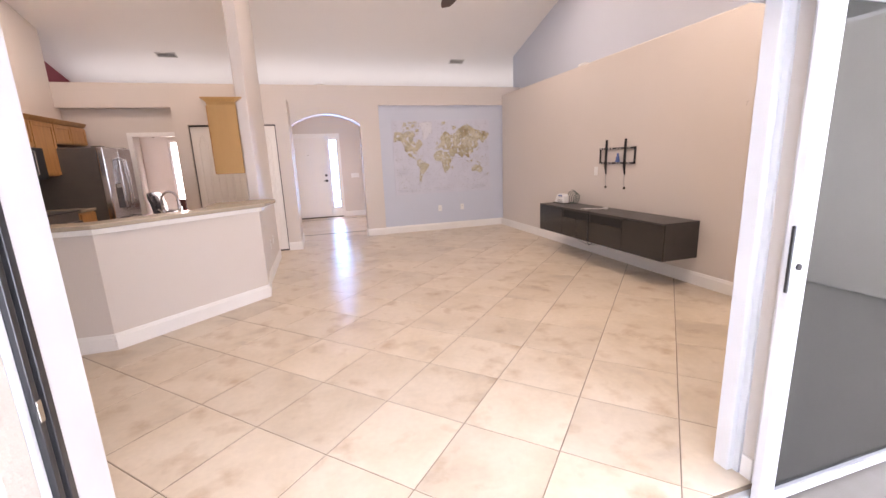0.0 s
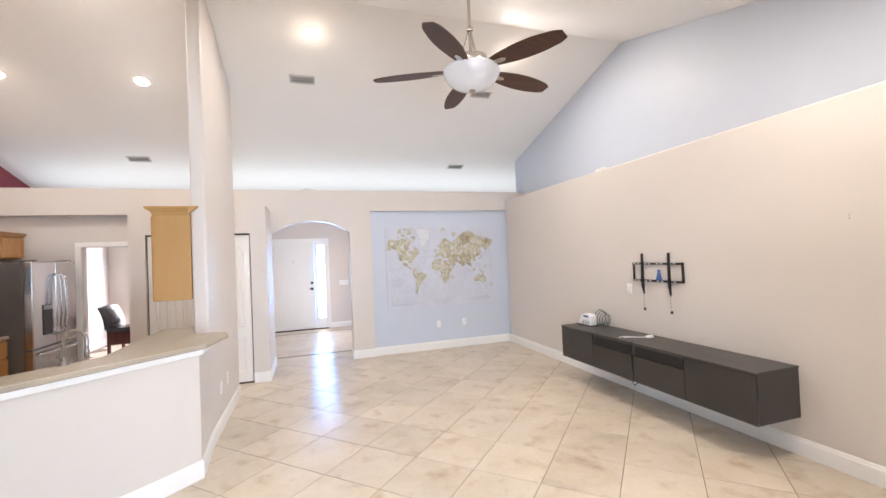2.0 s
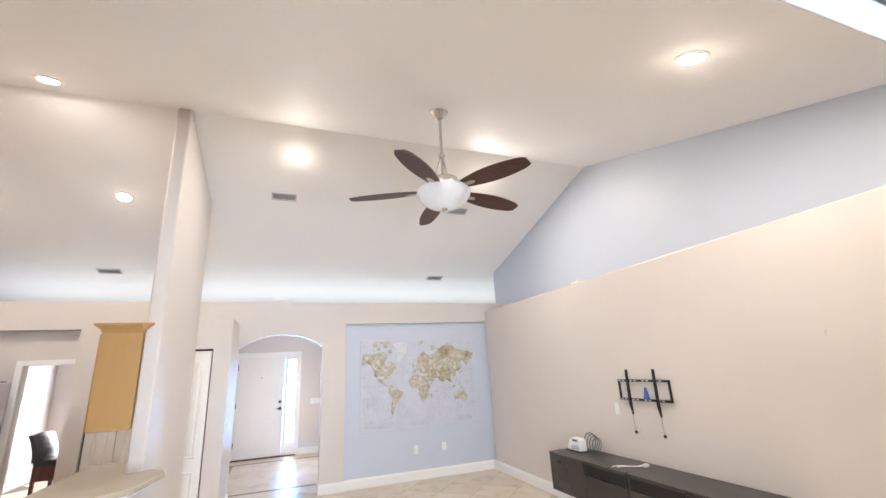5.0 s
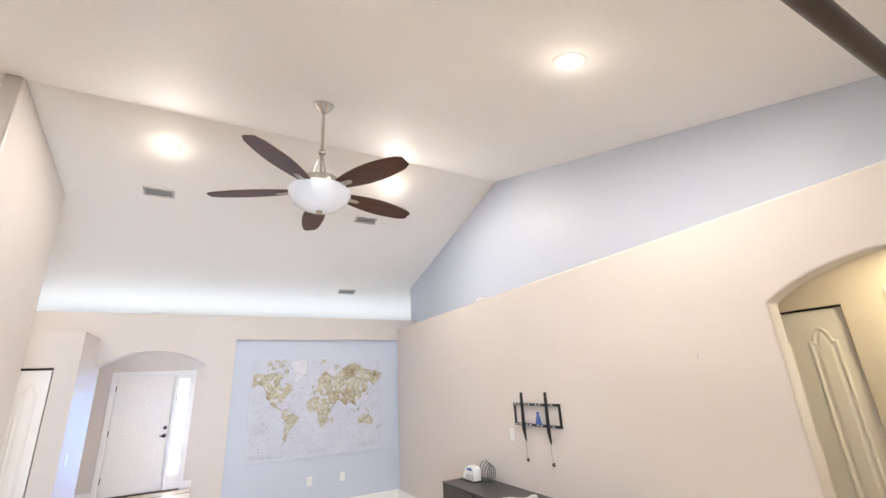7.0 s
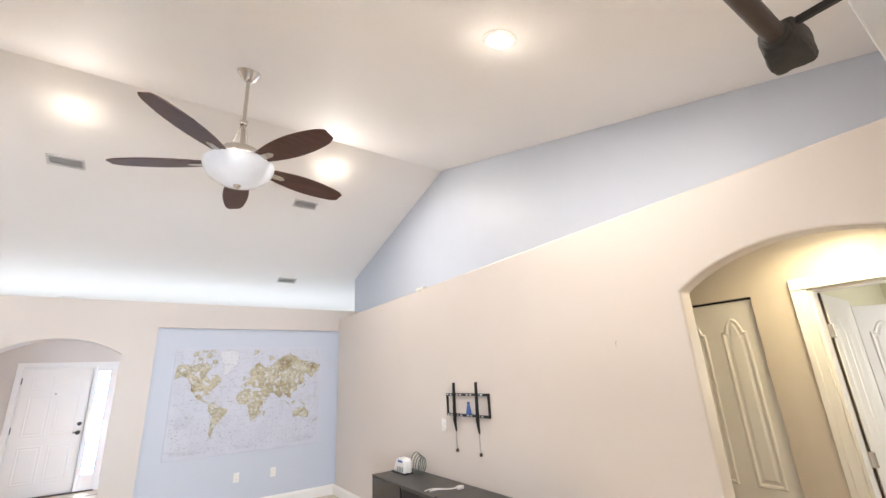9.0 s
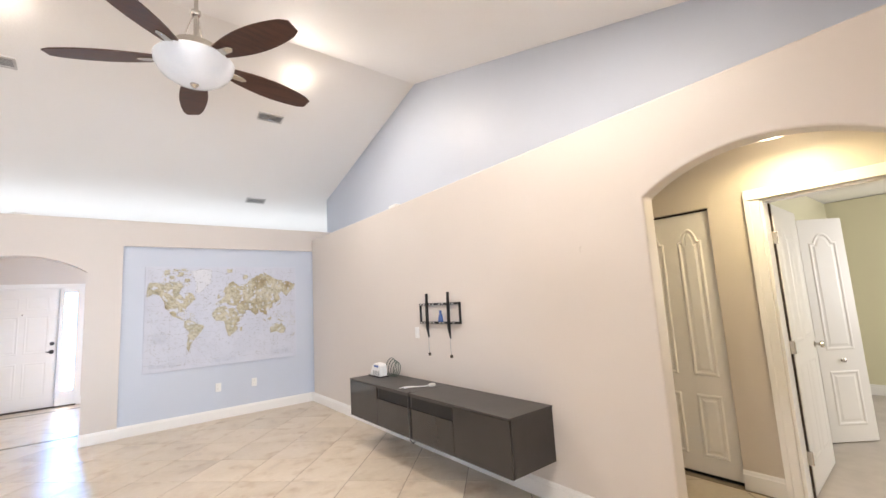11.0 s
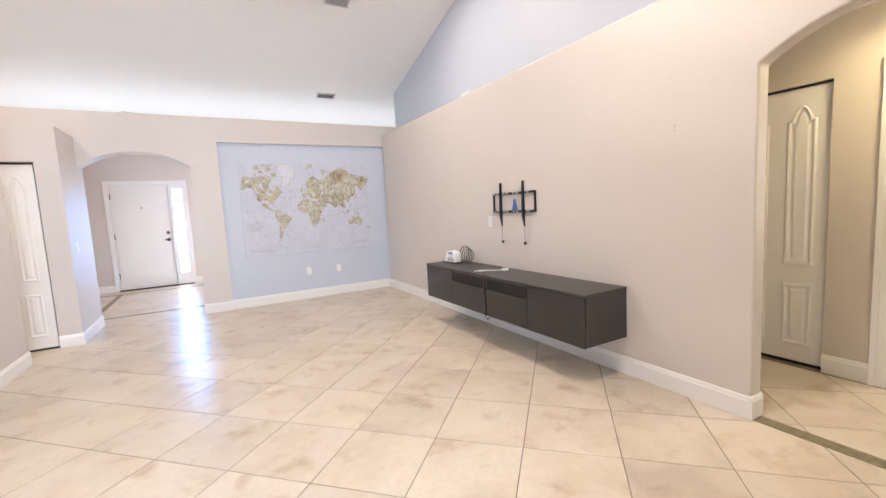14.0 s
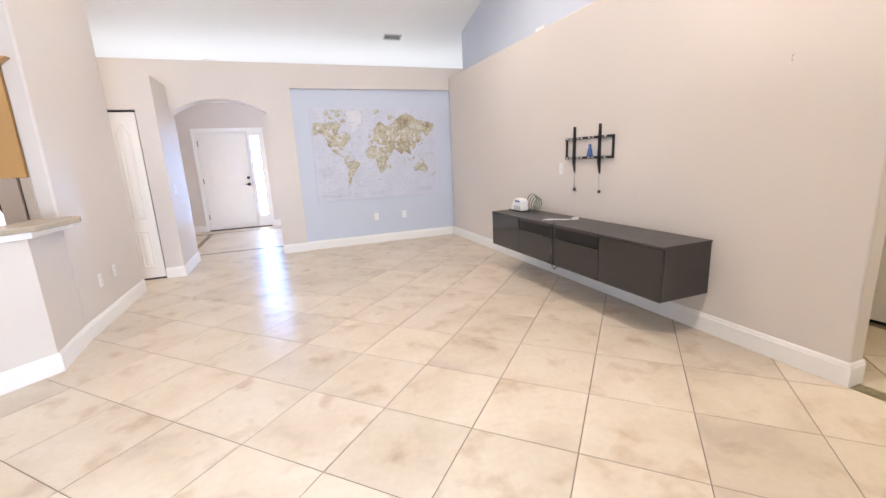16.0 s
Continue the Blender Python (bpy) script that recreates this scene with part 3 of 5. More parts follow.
def raised_panel(u0, u1, z0, z1, rise, m, y=0.0, deep=1.0):
    """A moulded raised panel on a door's front, which faces -y before m."""
    bm = bmesh.new()
    rings = []
    for d, h in ((0, 0), (0.010, 0.008), (0.020, 0.007), (0.030, -0.004), (0.055, 0.005)):
        rings.append([bm.verts.new((u, y - h * deep - 0.0005, z)) for u, z in outline(u0 + d, u1 - d, z0 + d, z1 - d, rise * (1 - d * 2))])
    for a, b in zip(rings, rings[1:]):
        for i in range(len(a)):
            bm.faces.new((a[i], a[(i + 1) % len(a)], b[(i + 1) % len(a)], b[i]))
    bm.faces.new(rings[-1])
    return moved(bm, m)


def leaf(name, w, h, panels, parent, m, label="", t=0.034, deep=1.0, foot=0.012):
    """A moulded door leaf: front at y = 0 facing -y, from u = 0 to w, before m."""
    ob = part(name, moved(box(0.002, 0, foot, w - 0.002, t, h, 0.003), m), M["door"], parent, label)
    for u0, u1, z0, z1, rise in panels:
        part("panel", raised_panel(u0, u1, z0, z1, rise, m, 0.0, deep), M["door"], ob)
    return ob


def knob(name, parent, m, r, out, material, label):
    prof = [(r * 0.9, 0), (r * 0.9, 0.004), (r * 0.4, 0.008), (r * 0.4, out * 0.5), (r, out * 0.65), (r * 0.95, out * 0.9), (r * 0.5, out)]
    return part(name, moved(lathe(prof, 18), m @ pose(0, 0, 0, 90, 0, 0)), material, parent, label, True)


def bifold(name, m, total, leaves, h, label, columns=1):
    d = thing(name, label, "door")
    d.matrix_basis = m
    d["kind"] = "structure"
    gap = 0.009
    w = (total - 2 * gap) / leaves
    for i in range(leaves):
        mm = m @ pose(gap + i * w, 0, 0)
        pw = (w - 0.15 - 0.11 * (columns - 1)) / columns
        pl = []
        for c in range(columns):
            u = 0.075 + c * (pw + 0.11)
            pl += [(u, u + pw, 0.15, 0.62, 0), (u, u + pw, 0.76, h - 0.12, 0.10)]
        lf = leaf("leaf", w, h, pl, d, mm, foot=0.024)
        if i == 1:
            knob("knob", lf, mm @ pose(0.06, 0, 0.69), 0.016, 0.03, M["nickel"], "satin nickel knob")
    part("track", moved(box(0, 0.004, h + 0.004, total, 0.036, h + 0.02), m), M["black_metal"], d, "dark gap and track over the leaves")
    # black strips beside and under the leaves stand in for the shade in the gaps
    for u in (0.0, total - gap + 0.002):
        part("side_gap", moved(box(u, 0.008, 0.024, u + gap - 0.002, 0.034, h), m), M["gap_shade"], d, "black strip that imitates the shade beside the leaves")
    part("floor_gap", moved(box(0, 0.008, 0.001, total, 0.034, 0.022), m), M["gap_shade"], d, "black strip that imitates the shade under the leaves")
    return d


bifold("door_pantry", pose(-0.370, 9.605, 0), 1.2, 4, 1.995, "white moulded bifold pantry door, closed")
bifold("door_hall_closet", pose(6.165, 6.09, 0, 0, 0, -90), 1.25, 2, 2.035, "cream moulded bifold closet door, closed", 2)

# front door and sidelight
fd = tagged(thing("door_front", "white six-panel front door with dark hardware, closed", "door", "", (1.22, 13.75, 0)), kind="structure")
mm = pose(0.757, 13.765, 0)
lf = leaf("leaf", 0.933, 2.045, [(0.12, 0.43, 0.22, 0.80, 0), (0.50, 0.81, 0.22, 0.80, 0), (0.12, 0.43, 0.95, 1.60, 0), (0.50, 0.81, 0.95, 1.60, 0), (0.12, 0.43, 1.70, 1.92, 0), (0.50, 0.81, 1.70, 1.92, 0)], fd, mm, "", 0.044, 0.25)
knob("deadbolt", lf, mm @ pose(0.865, 0, 1.10), 0.033, 0.03, M["dark_plastic"], "dark bronze deadbolt")
knob("door_knob", lf, mm @ pose(0.865, 0, 0.96), 0.036, 0.07, M["dark_plastic"], "dark bronze door knob")
part("lever", moved(box(0.795, -0.05, 0.95, 0.865, -0.035, 0.97, 0.004), mm), M["dark_plastic"], lf, "dark bronze lever")
knob("peephole", lf, mm @ pose(0.465, 0, 1.62), 0.012, 0.01, M["nickel"], "small brass peephole")
for z in (0.25, 1.02, 1.80):
    part("hinge", tube([(0.748, 13.758, z), (0.748, 13.758, z + 0.1)], 0.007, 8), M["black_metal"], fd, "dark door hinge")
for x0, x1, z0, z1 in ((0.66, 0.735, 0, 2.075), (1.70, 1.745, 0, 2.075), (1.945, 2.03, 0, 2.075), (0.66, 2.03, 2.075, 2.15)):
    part("casing", box(x0, 13.715, z0, x1, 13.75, z1, 0.004), M["trim"], fd)
for x0, z0, x1, z1 in ((1.745, 0.0, 1.945, 0.27), (1.745, 1.98, 1.945, 2.075), (1.745, 0.27, 1.765, 1.98), (1.925, 0.27, 1.945, 1.98)):
    part("sidelight_frame", box(x0, 13.735, z0, x1, 13.79, z1, 0.004), M["trim"], fd)
pane = part("sidelight_pane", box(1.76, 13.76, 0.26, 1.93, 13.766, 1.99), M["glass"], fd, "bright sidelight pane")
pane.visible_shadow = False
part("threshold", box(0.72, 13.70, 0.001, 1.98, 13.9, 0.022, 0.004), M["bronze"], fd, "dark metal threshold")
part("jamb", box(0.72, 13.775, 0, 0.757, 13.9, 2.09), M["trim"], fd)
part("jamb", box(1.69, 13.775, 0, 1.745, 13.9, 2.09), M["trim"], fd)
part("jamb", box(1.945, 13.775, 0, 1.985, 13.9, 2.09), M["trim"], fd)
part("head", box(0.757, 13.775, 2.045, 1.945, 13.9, 2.09), M["trim"], fd)
structure("backdrop_front", box(0.8, 15.9, -0.5, 3.4, 15.95, 3.2), M["day_glow"], "bright daylight in front of the house", "backdrop")
structure("backdrop_dining", box(-3.4, 15.9, -0.5, 0.0, 15.95, 3.2), M["pale_glow"], "pale daylight outside the dining window", "backdrop")

# kitchen doorway casing
for x0, x1, z0, z1 in ((-1.46, -1.39, 0, 1.925), (-0.60, -0.565, 0, 1.925), (-1.46, -0.565, 1.925, 1.99)):
    structure("casing", box(x0, 10.392, z0, x1, 10.43, z1, 0.004), M["trim"], "white doorway casing", "trim")
# bedroom doorway casing, open door leaf, and the closet door in the bedroom
for y0, y1, z0, z1 in ((4.51, 4.595, 0, 2.04), (3.63, 3.72, 0, 2.04), (3.63, 4.595, 2.04, 2.115)):
    structure("casing", box(6.108, y0, z0, 6.128, y1, z1, 0.004), M["trim"], "white moulded doorway casing", "trim")
    structure("casing_bead", box(6.100, y0 + 0.05 if z0 == 0 and y0 > 4 else y0, z0, 6.108, y1, z1 if z0 == 0 else z1, 0.003), M["trim"], "white moulded casing edge", "trim")
structure("door_jamb", box(6.128, 4.492, 0, 6.245, 4.509, 2.035), M["trim"], "white door jamb", "trim")
structure("door_head", box(6.128, 3.722, 2.02, 6.245, 4.492, 2.038), M["trim"], "white door head", "trim")
bd = tagged(thing("door_bedroom", "white moulded bedroom door standing open", "door", "", (6.25, 4.48, 0)), kind="structure")
m = pose(6.26, 4.475, 0.012, 0, 0, 2)
lf = leaf("leaf", 0.76, 2.0, [(0.11, 0.34, 0.2, 0.85, 0), (0.42, 0.65, 0.2, 0.85, 0), (0.11, 0.34, 1.0, 1.86, 0.08), (0.42, 0.65, 1.0, 1.86, 0.08)], bd, m, "", 0.035, 0.3)
knob("door_knob", lf, m @ pose(0.70, 0, 0.93), 0.027, 0.06, M["nickel"], "satin nickel door knob")
# dark filler in the hinge gap, the jamb's shadow given as colour
part("hinge_gap", box(6.247, 4.480, 0.014, 6.258, 4.4915, 2.018), M["bronze"], bd, "dark strip that imitates the jamb's shadow in the hinge gap")
for z in (0.22, 0.95, 1.72):
    part("hinge", box(6.246, 4.462, z, 6.262, 4.497, z + 0.09, 0.003), M["nickel"], bd, "satin nickel hinge")
cd = tagged(thing("door_bedroom_closet", "white moulded bifold closet door, ajar", "door", "", (7.9, 4.5, 0)), kind="structure")
m = pose(7.53, 4.60, 0.012, 0, 0, -38)
lf = leaf("leaf", 0.42, 2.0, [(0.08, 0.34, 0.15, 0.62, 0), (0.08, 0.34, 0.80, 1.87, 0.09)], cd, m, "", 0.034, 0.5)
knob("knob", lf, m @ pose(0.21, 0, 0.71), 0.018, 0.03, M["nickel"], "satin nickel knob")
structure("threshold_bedroom", box(6.10, 3.72, 0.001, 6.185, 4.51, 0.014, 0.004), M["trim"], "pale carpet edge strip", "trim")

# ---- sliding door, header, curtain rod ----
TOP = 1.888
sd = tagged(thing("sliding_door", "white aluminium sliding glass door, open", "door", "", (1.87, 3.5, 0)), kind="structure")
part("jamb", box(2.955, 3.56, 0, 3.03, 3.625, TOP, 0.004), M["alu"], sd)
part("jamb_lip", box(2.985, 3.535, 0, 3.01, 3.56, TOP, 0.003), M["alu"], sd)
part("jamb_track", box(2.985, 3.462, 0, 2.999, 3.478, TOP, 0.002), M["alu"], sd)
part("reveal_board", box(2.988, 3.482, 0.001, 2.9995, 3.53, 0.10, 0.003), M["trim"], sd, "white foot board in the reveal")
part("jamb", box(0.72, 3.456, 0, 0.776, 3.597, TOP, 0.004), M["alu"], sd)
for y0, y1, x1, key, label in ((3.434, 3.455, 0.780, "dark_plastic", "dark rubber gasket"), (3.420, 3.434, 0.766, "alu", ""), (3.402, 3.419, 0.778, "dark_plastic", "dark rubber gasket"), (3.386, 3.402, 0.766, "alu", "")):
    part("gasket" if label else "track_rib", box(0.735, y0, 0, x1, y1, TOP, 0.002), M[key], sd, label)
part("jamb_outer", box(0.60, 3.30, -0.05, 0.760, 3.384, 2.1, 0.004), M["stucco"], sd)
part("latch", box(0.766, 3.405, 0.86, 0.780, 3.42, 0.91, 0.002), M["nickel"], sd, "small steel latch keeper")
# grey instead of the frame's white: the step's shade is put into the colour
part("sill", box(0.77, 3.435, -0.054, 2.985, 3.472, -0.008, 0.003), M["grey_plastic"], sd, "metal sill, coloured grey to imitate a step in shade")
panel_ob = part("panel_frame", box(2.92, 3.395, -0.03, 2.965, 3.43, TOP, 0.003), M["alu"], sd)
part("stile", box(2.969, 3.397, -0.03, 3.002, 3.428, TOP, 0.003), M["alu"], panel_ob)
part("stile", box(4.00, 3.395, -0.03, 4.07, 3.43, TOP, 0.003), M["alu"], panel_ob)
part("rail", box(3.002, 3.397, -0.03, 4.00, 3.428, 0.008, 0.003), M["alu"], panel_ob)
part("glazing_bead", box(3.002, 3.400, 0.010, 4.00, 3.426, 0.022, 0.002), M["grey_plastic"], panel_ob, "grey glazing bead")
part("rail", box(3.002, 3.397, 1.81, 4.00, 3.428, TOP, 0.003), M["alu"], panel_ob)
pane = part("pane", box(3.002, 3.412, 0.022, 4.00, 3.418, 1.81), M["tinted"], panel_ob, "tinted door pane with soft reflections")
pane.visible_shadow = False
part("pull", box(2.915, 3.40, 0.86, 2.93, 3.412, 1.10, 0.003), M["dark_plastic"], panel_ob, "black door pull")
part("lock", tube([(2.945, 3.388, 0.955), (2.945, 3.397, 0.955)], 0.012, 12), M["dark_plastic"], panel_ob, "small dark lock")
hd = tagged(thing("sliding_door_head", "white grooved aluminium head over the sliding door", "headrail", "", (1.87, 3.6, 1.86)), kind="structure")
part("rail", box(0.66, 3.601, 1.89, 3.36, 3.658, 1.96, 0.003), M["alu"], hd)
part("lip", box(0.66, 3.642, 1.875, 3.36, 3.660, 1.889, 0.002), M["alu"], hd)
for k in range(13):
    y = 3.635 - 0.0125 * k
    key = ("grey_plastic", "alu", "dark_plastic", "alu", "grey_plastic")[k % 5]
    part("track_fin", box(0.79, y, 1.878 - 0.003 * (k % 2), 2.95, y + (0.004, 0.006, 0.003)[k % 3], 1.889, 0.001), M[key], hd)
rod = thing("curtain_rod", "dark bronze curtain rod with rough square finials over the sliding door", "curtain rod", "", (1.87, 3.77, 2.11))
part("pole", tube([(0.3, 3.77, 2.125), (3.385, 3.77, 2.125)], 0.0155, 24), M["bronze"], rod, "", True)
for x, s in ((3.38, 1), (0.3, -1)):
    bm = box(0, -0.031, -0.031, 0.080, 0.031, 0.031, 0.009)
    bmesh.ops.subdivide_edges(bm, edges=bm.edges[:], cuts=5, use_grid_fill=True)
    for v in bm.verts:
        k = 0.80 + 0.24 * min(1.0, v.co.x / 0.05)
        v.co.y, v.co.z = v.co.y * k, v.co.z * k
        v.co += 0.003 * noise.noise_vector(v.co * 45) + 0.0018 * noise.noise_vector(v.co * 140)
    moved(bm, pose(x, 3.77, 2.125) @ Matrix.Diagonal((s, 1, 1, 1)))
    part("finial", bm, M["finial"], rod, "rough dark square finial", True)
    part("collar", moved(lathe([(0.0165, 0), (0.0205, 0.004), (0.0215, 0.010), (0.0215, 0.02)], 20), pose(x - 0.012 * s, 3.77, 2.125, 0, 90 * s, 0)), M["finial"], rod, "", True)
    part("bracket", box(x + 0.018 * s - 0.006, 3.60, 2.137, x + 0.018 * s + 0.006, 3.758, 2.149, 0.002), M["black_metal"], rod, "flat black wall bracket")
    part("wall_plate", box(x + 0.018 * s - 0.018, 3.598, 2.10, x + 0.018 * s + 0.018, 3.606, 2.186, 0.003), M["black_metal"], rod)


# ---- kitchen ----
def bar_top():
    pts = [(-2.27, 6.015), (-0.235, 6.015), (0.83, 7.03), (0.905, 7.46), (0.86, 7.60), (0.765, 7.66), (0.57, 7.66), (0.57, 7.17), (-0.35, 6.26), (-2.27, 6.26)]
    t = thing("bar_top", "tan laminate bar top with rounded edge on the half wall", "counter", "", (0, 6.6, 0.955))
    part("slab", prism(pts, "z", 0.968, 1.005, 0.008), M["laminate"], t)
    # white band below the slab: the half wall's highlight built as a strip
    low = [(-2.27, 6.045), (-0.245, 6.04), (0.80, 7.04), (0.80, 7.60), (0.60, 7.60), (0.60, 7.17), (-0.35, 6.25), (-2.27, 6.25)]
    part("edge_strip", prism(low, "z", 0.925, 0.968, 0.004), M["trim"], t, "white strip that imitates the wall's highlight under the slab")


bar_top()


def counter():
    t = thing("kitchen_counter", "tan laminate counter behind the half wall with a sink", "counter", "", (-0.2, 7.3, 0))
    pts = [(-1.2, 6.215), (-0.34, 6.215), (0.60, 7.145), (0.60, 8.85), (0.0, 8.85), (0.0, 7.44), (-0.62, 6.84), (-1.2, 6.84)]
    part("worktop", prism(pts, "z", 0.87, 0.91, 0.005), M["laminate"], t)
    ins = [(-1.18, 6.22), (-0.345, 6.22), (0.605, 7.15), (0.605, 8.83), (0.04, 8.83), (0.04, 7.46), (-0.60, 6.80), (-1.18, 6.80)]
    part("base_cabinet", prism(ins, "z", 0.0, 0.868), M["oak"], t, "honey oak base cabinets")


counter()


def faucet(x, y):
    t = thing("kitchen_faucet", "stainless gooseneck kitchen faucet at the sink", "faucet", "", (x, y, 0.91))
    pts = [(x, y, 0.91)] + [(x, y, 0.98)]
    for i in range(13):
        a = math.pi * (1 - i / 12)
        pts.append((x + 0.075 + 0.075 * math.cos(a), y - 0.02 * i / 12, 1.08 + 0.085 * math.sin(a)))
    pts.append((x + 0.15, y - 0.02, 1.0))
    part("spout", tube(pts, 0.012, 12), M["steel"], t, "", True)
    part("base", lathe([(0.03, 0), (0.03, 0.01), (0.02, 0.03), (0.018, 0.07)], 20, (x, y, 0.91)), M["steel"], t, "", True)
    part("spray_head", lathe([(0.015, 0), (0.017, 0.05), (0.012, 0.07)], 16, (x + 0.15, y - 0.02, 0.96)), M["steel"], t, "", True)
    part("handle", tube([(x, y - 0.02, 0.96), (x - 0.02, y - 0.07, 1.0)], 0.007, 8), M["steel"], t)


faucet(-0.13, 7.2)


def refrigerator():
    x0, x1, y0, y1, h = -2.24, -1.42, 9.40, 10.31, 1.735
    t = thing("refrigerator", "stainless french door refrigerator with a dispenser and dark grey sides", "refrigerator", "", (-1.83, 9.85, 0))
    part("body", box(x0, y0 + 0.01, 0.02, x1 - 0.09, y1 - 0.01, h - 0.01, 0.008), M["fridge_side"], t, "dark grey cabinet side")
    ym = (y0 + y1) / 2
    for a, b, hy in ((y0, ym - 0.003, ym - 0.045), (ym + 0.003, y1, ym + 0.045)):
        d = part("door", box(x1 - 0.085, a, 0.72, x1, b, h, 0.014), M["steel"], t, "brushed stainless door")
        pts = [(x1 - 0.002, hy, 0.84)] + [(x1 + 0.06 + 0.018 * math.sin(math.pi * i / 10), hy, 0.86 + 0.70 * i / 10) for i in range(11)] + [(x1 - 0.002, hy, 1.58)]
        part("handle", tube(pts, 0.014, 12), M["steel"], d, "curved steel handle", True)
        if a == y0:
            disp = part("dispenser", box(x1 - 0.002, a + 0.17, 0.86, x1 + 0.006, a + 0.36, 1.22, 0.004), M["dark_plastic"], d, "black water and ice dispenser")
            part("dispenser_panel", box(x1 + 0.005, a + 0.18, 1.16, x1 + 0.010, a + 0.35, 1.21, 0.002), M["grey_plastic"], disp)
    for a, b in ((0.40, 0.712), (0.06, 0.392)):
        d = part("drawer", box(x1 - 0.085, y0, a, x1, y1, b, 0.014), M["steel"], t, "brushed stainless freezer drawer")
        z = b - 0.06
        part("handle", tube([(x1, y0 + 0.08, z), (x1 + 0.05, y0 + 0.10, z), (x1 + 0.05, y1 - 0.10, z), (x1, y1 - 0.08, z)], 0.013, 12), M["steel"], d, "steel bar handle", True)
    for y in (y0 + 0.1, y1 - 0.1):
        part("hinge_cap", box(x1 - 0.16, y - 0.04, h - 0.011, x1 - 0.02, y + 0.04, h + 0.015, 0.006), M["fridge_side"], t)


refrigerator()


def oak_door(x, y0, y1, z0, z1, parent):
    """A framed cabinet door that faces +x."""
    d = part("door", box(x, y0 + 0.004, z0 + 0.004, x + 0.016, y1 - 0.004, z1 - 0.004, 0.003), M["oak"], parent)
    w = 0.055
    for a in ((y0 + 0.004, z0 + 0.004, y0 + w, z1 - 0.004), (y1 - w, z0 + 0.004, y1 - 0.004, z1 - 0.004), (y0 + w, z0 + 0.004, y1 - w, z0 + w), (y0 + w, z1 - w, y1 - w, z1 - 0.004)):
        part("frame_rail", box(x + 0.0155, a[0], a[1], x + 0.024, a[2], a[3], 0.003), M["oak"], d)
    return d


def wall_cabinet(y0, y1, z0, doors, label):
    t = thing("wall_cabinet", label, "cabinet", "kitchen wall cabinets", (-2.1, (y0 + y1) / 2, z0))
    part("body", box(-2.268, y0, z0, -1.972, y1, 2.06, 0.003), M["oak"], t)
    for a, b in zip(doors, doors[1:]):
        oak_door(-1.972, a, b, z0 + 0.01, 2.05, t)
    part("crown", prism([(-2.268, 2.06), (-1.955, 2.06), (-1.935, 2.085), (-1.915, 2.115), (-2.268, 2.115)], "y", y0, y1), M["oak"], t, "oak crown moulding")


wall_cabinet(9.46, 10.285, 1.79, (9.46, 9.87, 10.285), "honey oak two-door cabinet over the refrigerator")
wall_cabinet(8.98, 9.455, 1.36, (8.98, 9.455), "tall honey oak wall cabinet beside the refrigerator")
wall_cabinet(8.20, 8.975, 1.72, (8.20, 8.59, 8.975), "honey oak cabinet above the microwave")


def microwave():
    t = thing("microwave", "black and steel microwave oven under the wall cabinet", "microwave", "", (-2.07, 8.58, 1.32))
    part("body", box(-2.265, 8.205, 1.32, -1.90, 8.97, 1.715, 0.006), M["fridge_side"], t)
    d = part("door", box(-1.90, 8.21, 1.33, -1.872, 8.72, 1.71, 0.005), M["dark_plastic"], t, "black glass door")
    part("handle", tube([(-1.872, 8.70, 1.37), (-1.835, 8.70, 1.39), (-1.835, 8.70, 1.66), (-1.872, 8.70, 1.68)], 0.009, 10), M["steel"], d, "steel handle", True)
    part("control_panel", box(-1.90, 8.725, 1.33, -1.874, 8.965, 1.71, 0.004), M["dark_plastic"], t)


microwave()


def base_cabinet(y0, y1):
    t = thing("base_cabinet", "honey oak base cabinet with a drawer and a door", "cabinet", "", (-1.95, (y0 + y1) / 2, 0))
    part("body", box(-2.268, y0, 0.1, -1.66, y1, 0.868, 0.003), M["oak"], t)
    part("plinth", box(-2.268, y0, 0.0, -1.72, y1, 0.1), M["oak"], t)
    oak_door(-1.66, y0 + 0.01, y1 - 0.01, 0.12, 0.66, t)
    part("drawer", box(-1.66, y0 + 0.014, 0.68, -1.64, y1 - 0.014, 0.85, 0.004), M["oak"], t)
    w = tagged(part("worktop", box(-2.268, y0, 0.87, -1.63, y1, 0.908, 0.006), M["laminate"]), "tan speckled laminate worktop on the base cabinet", "counter")
    return w


base_cabinet(8.98, 9.385)


def cooker():
    y0, y1 = 8.21, 8.97
    t = thing("range_cooker", "black range with a glass cooktop beside the counter", "range", "", (-1.95, 8.59, 0))
    part("body", box(-2.26, y0, 0.02, -1.66, y1, 0.90, 0.006), M["fridge_side"], t)
    part("cooktop", box(-2.26, y0, 0.90, -1.63, y1, 0.918, 0.005), M["dark_plastic"], t, "black glass cooktop")
    d = part("oven_door", box(-1.66, y0 + 0.01, 0.2, -1.62, y1 - 0.01, 0.78, 0.006), M["dark_plastic"], t)
    part("handle", tube([(-1.62, y0 + 0.06, 0.72), (-1.575, y0 + 0.07, 0.72), (-1.575, y1 - 0.07, 0.72), (-1.62, y1 - 0.06, 0.72)], 0.011, 10), M["steel"], d, "steel oven handle")
    part("backguard", box(-2.26, y0, 0.918, -2.18, y1, 1.08, 0.006), M["dark_plastic"], t)


cooker()


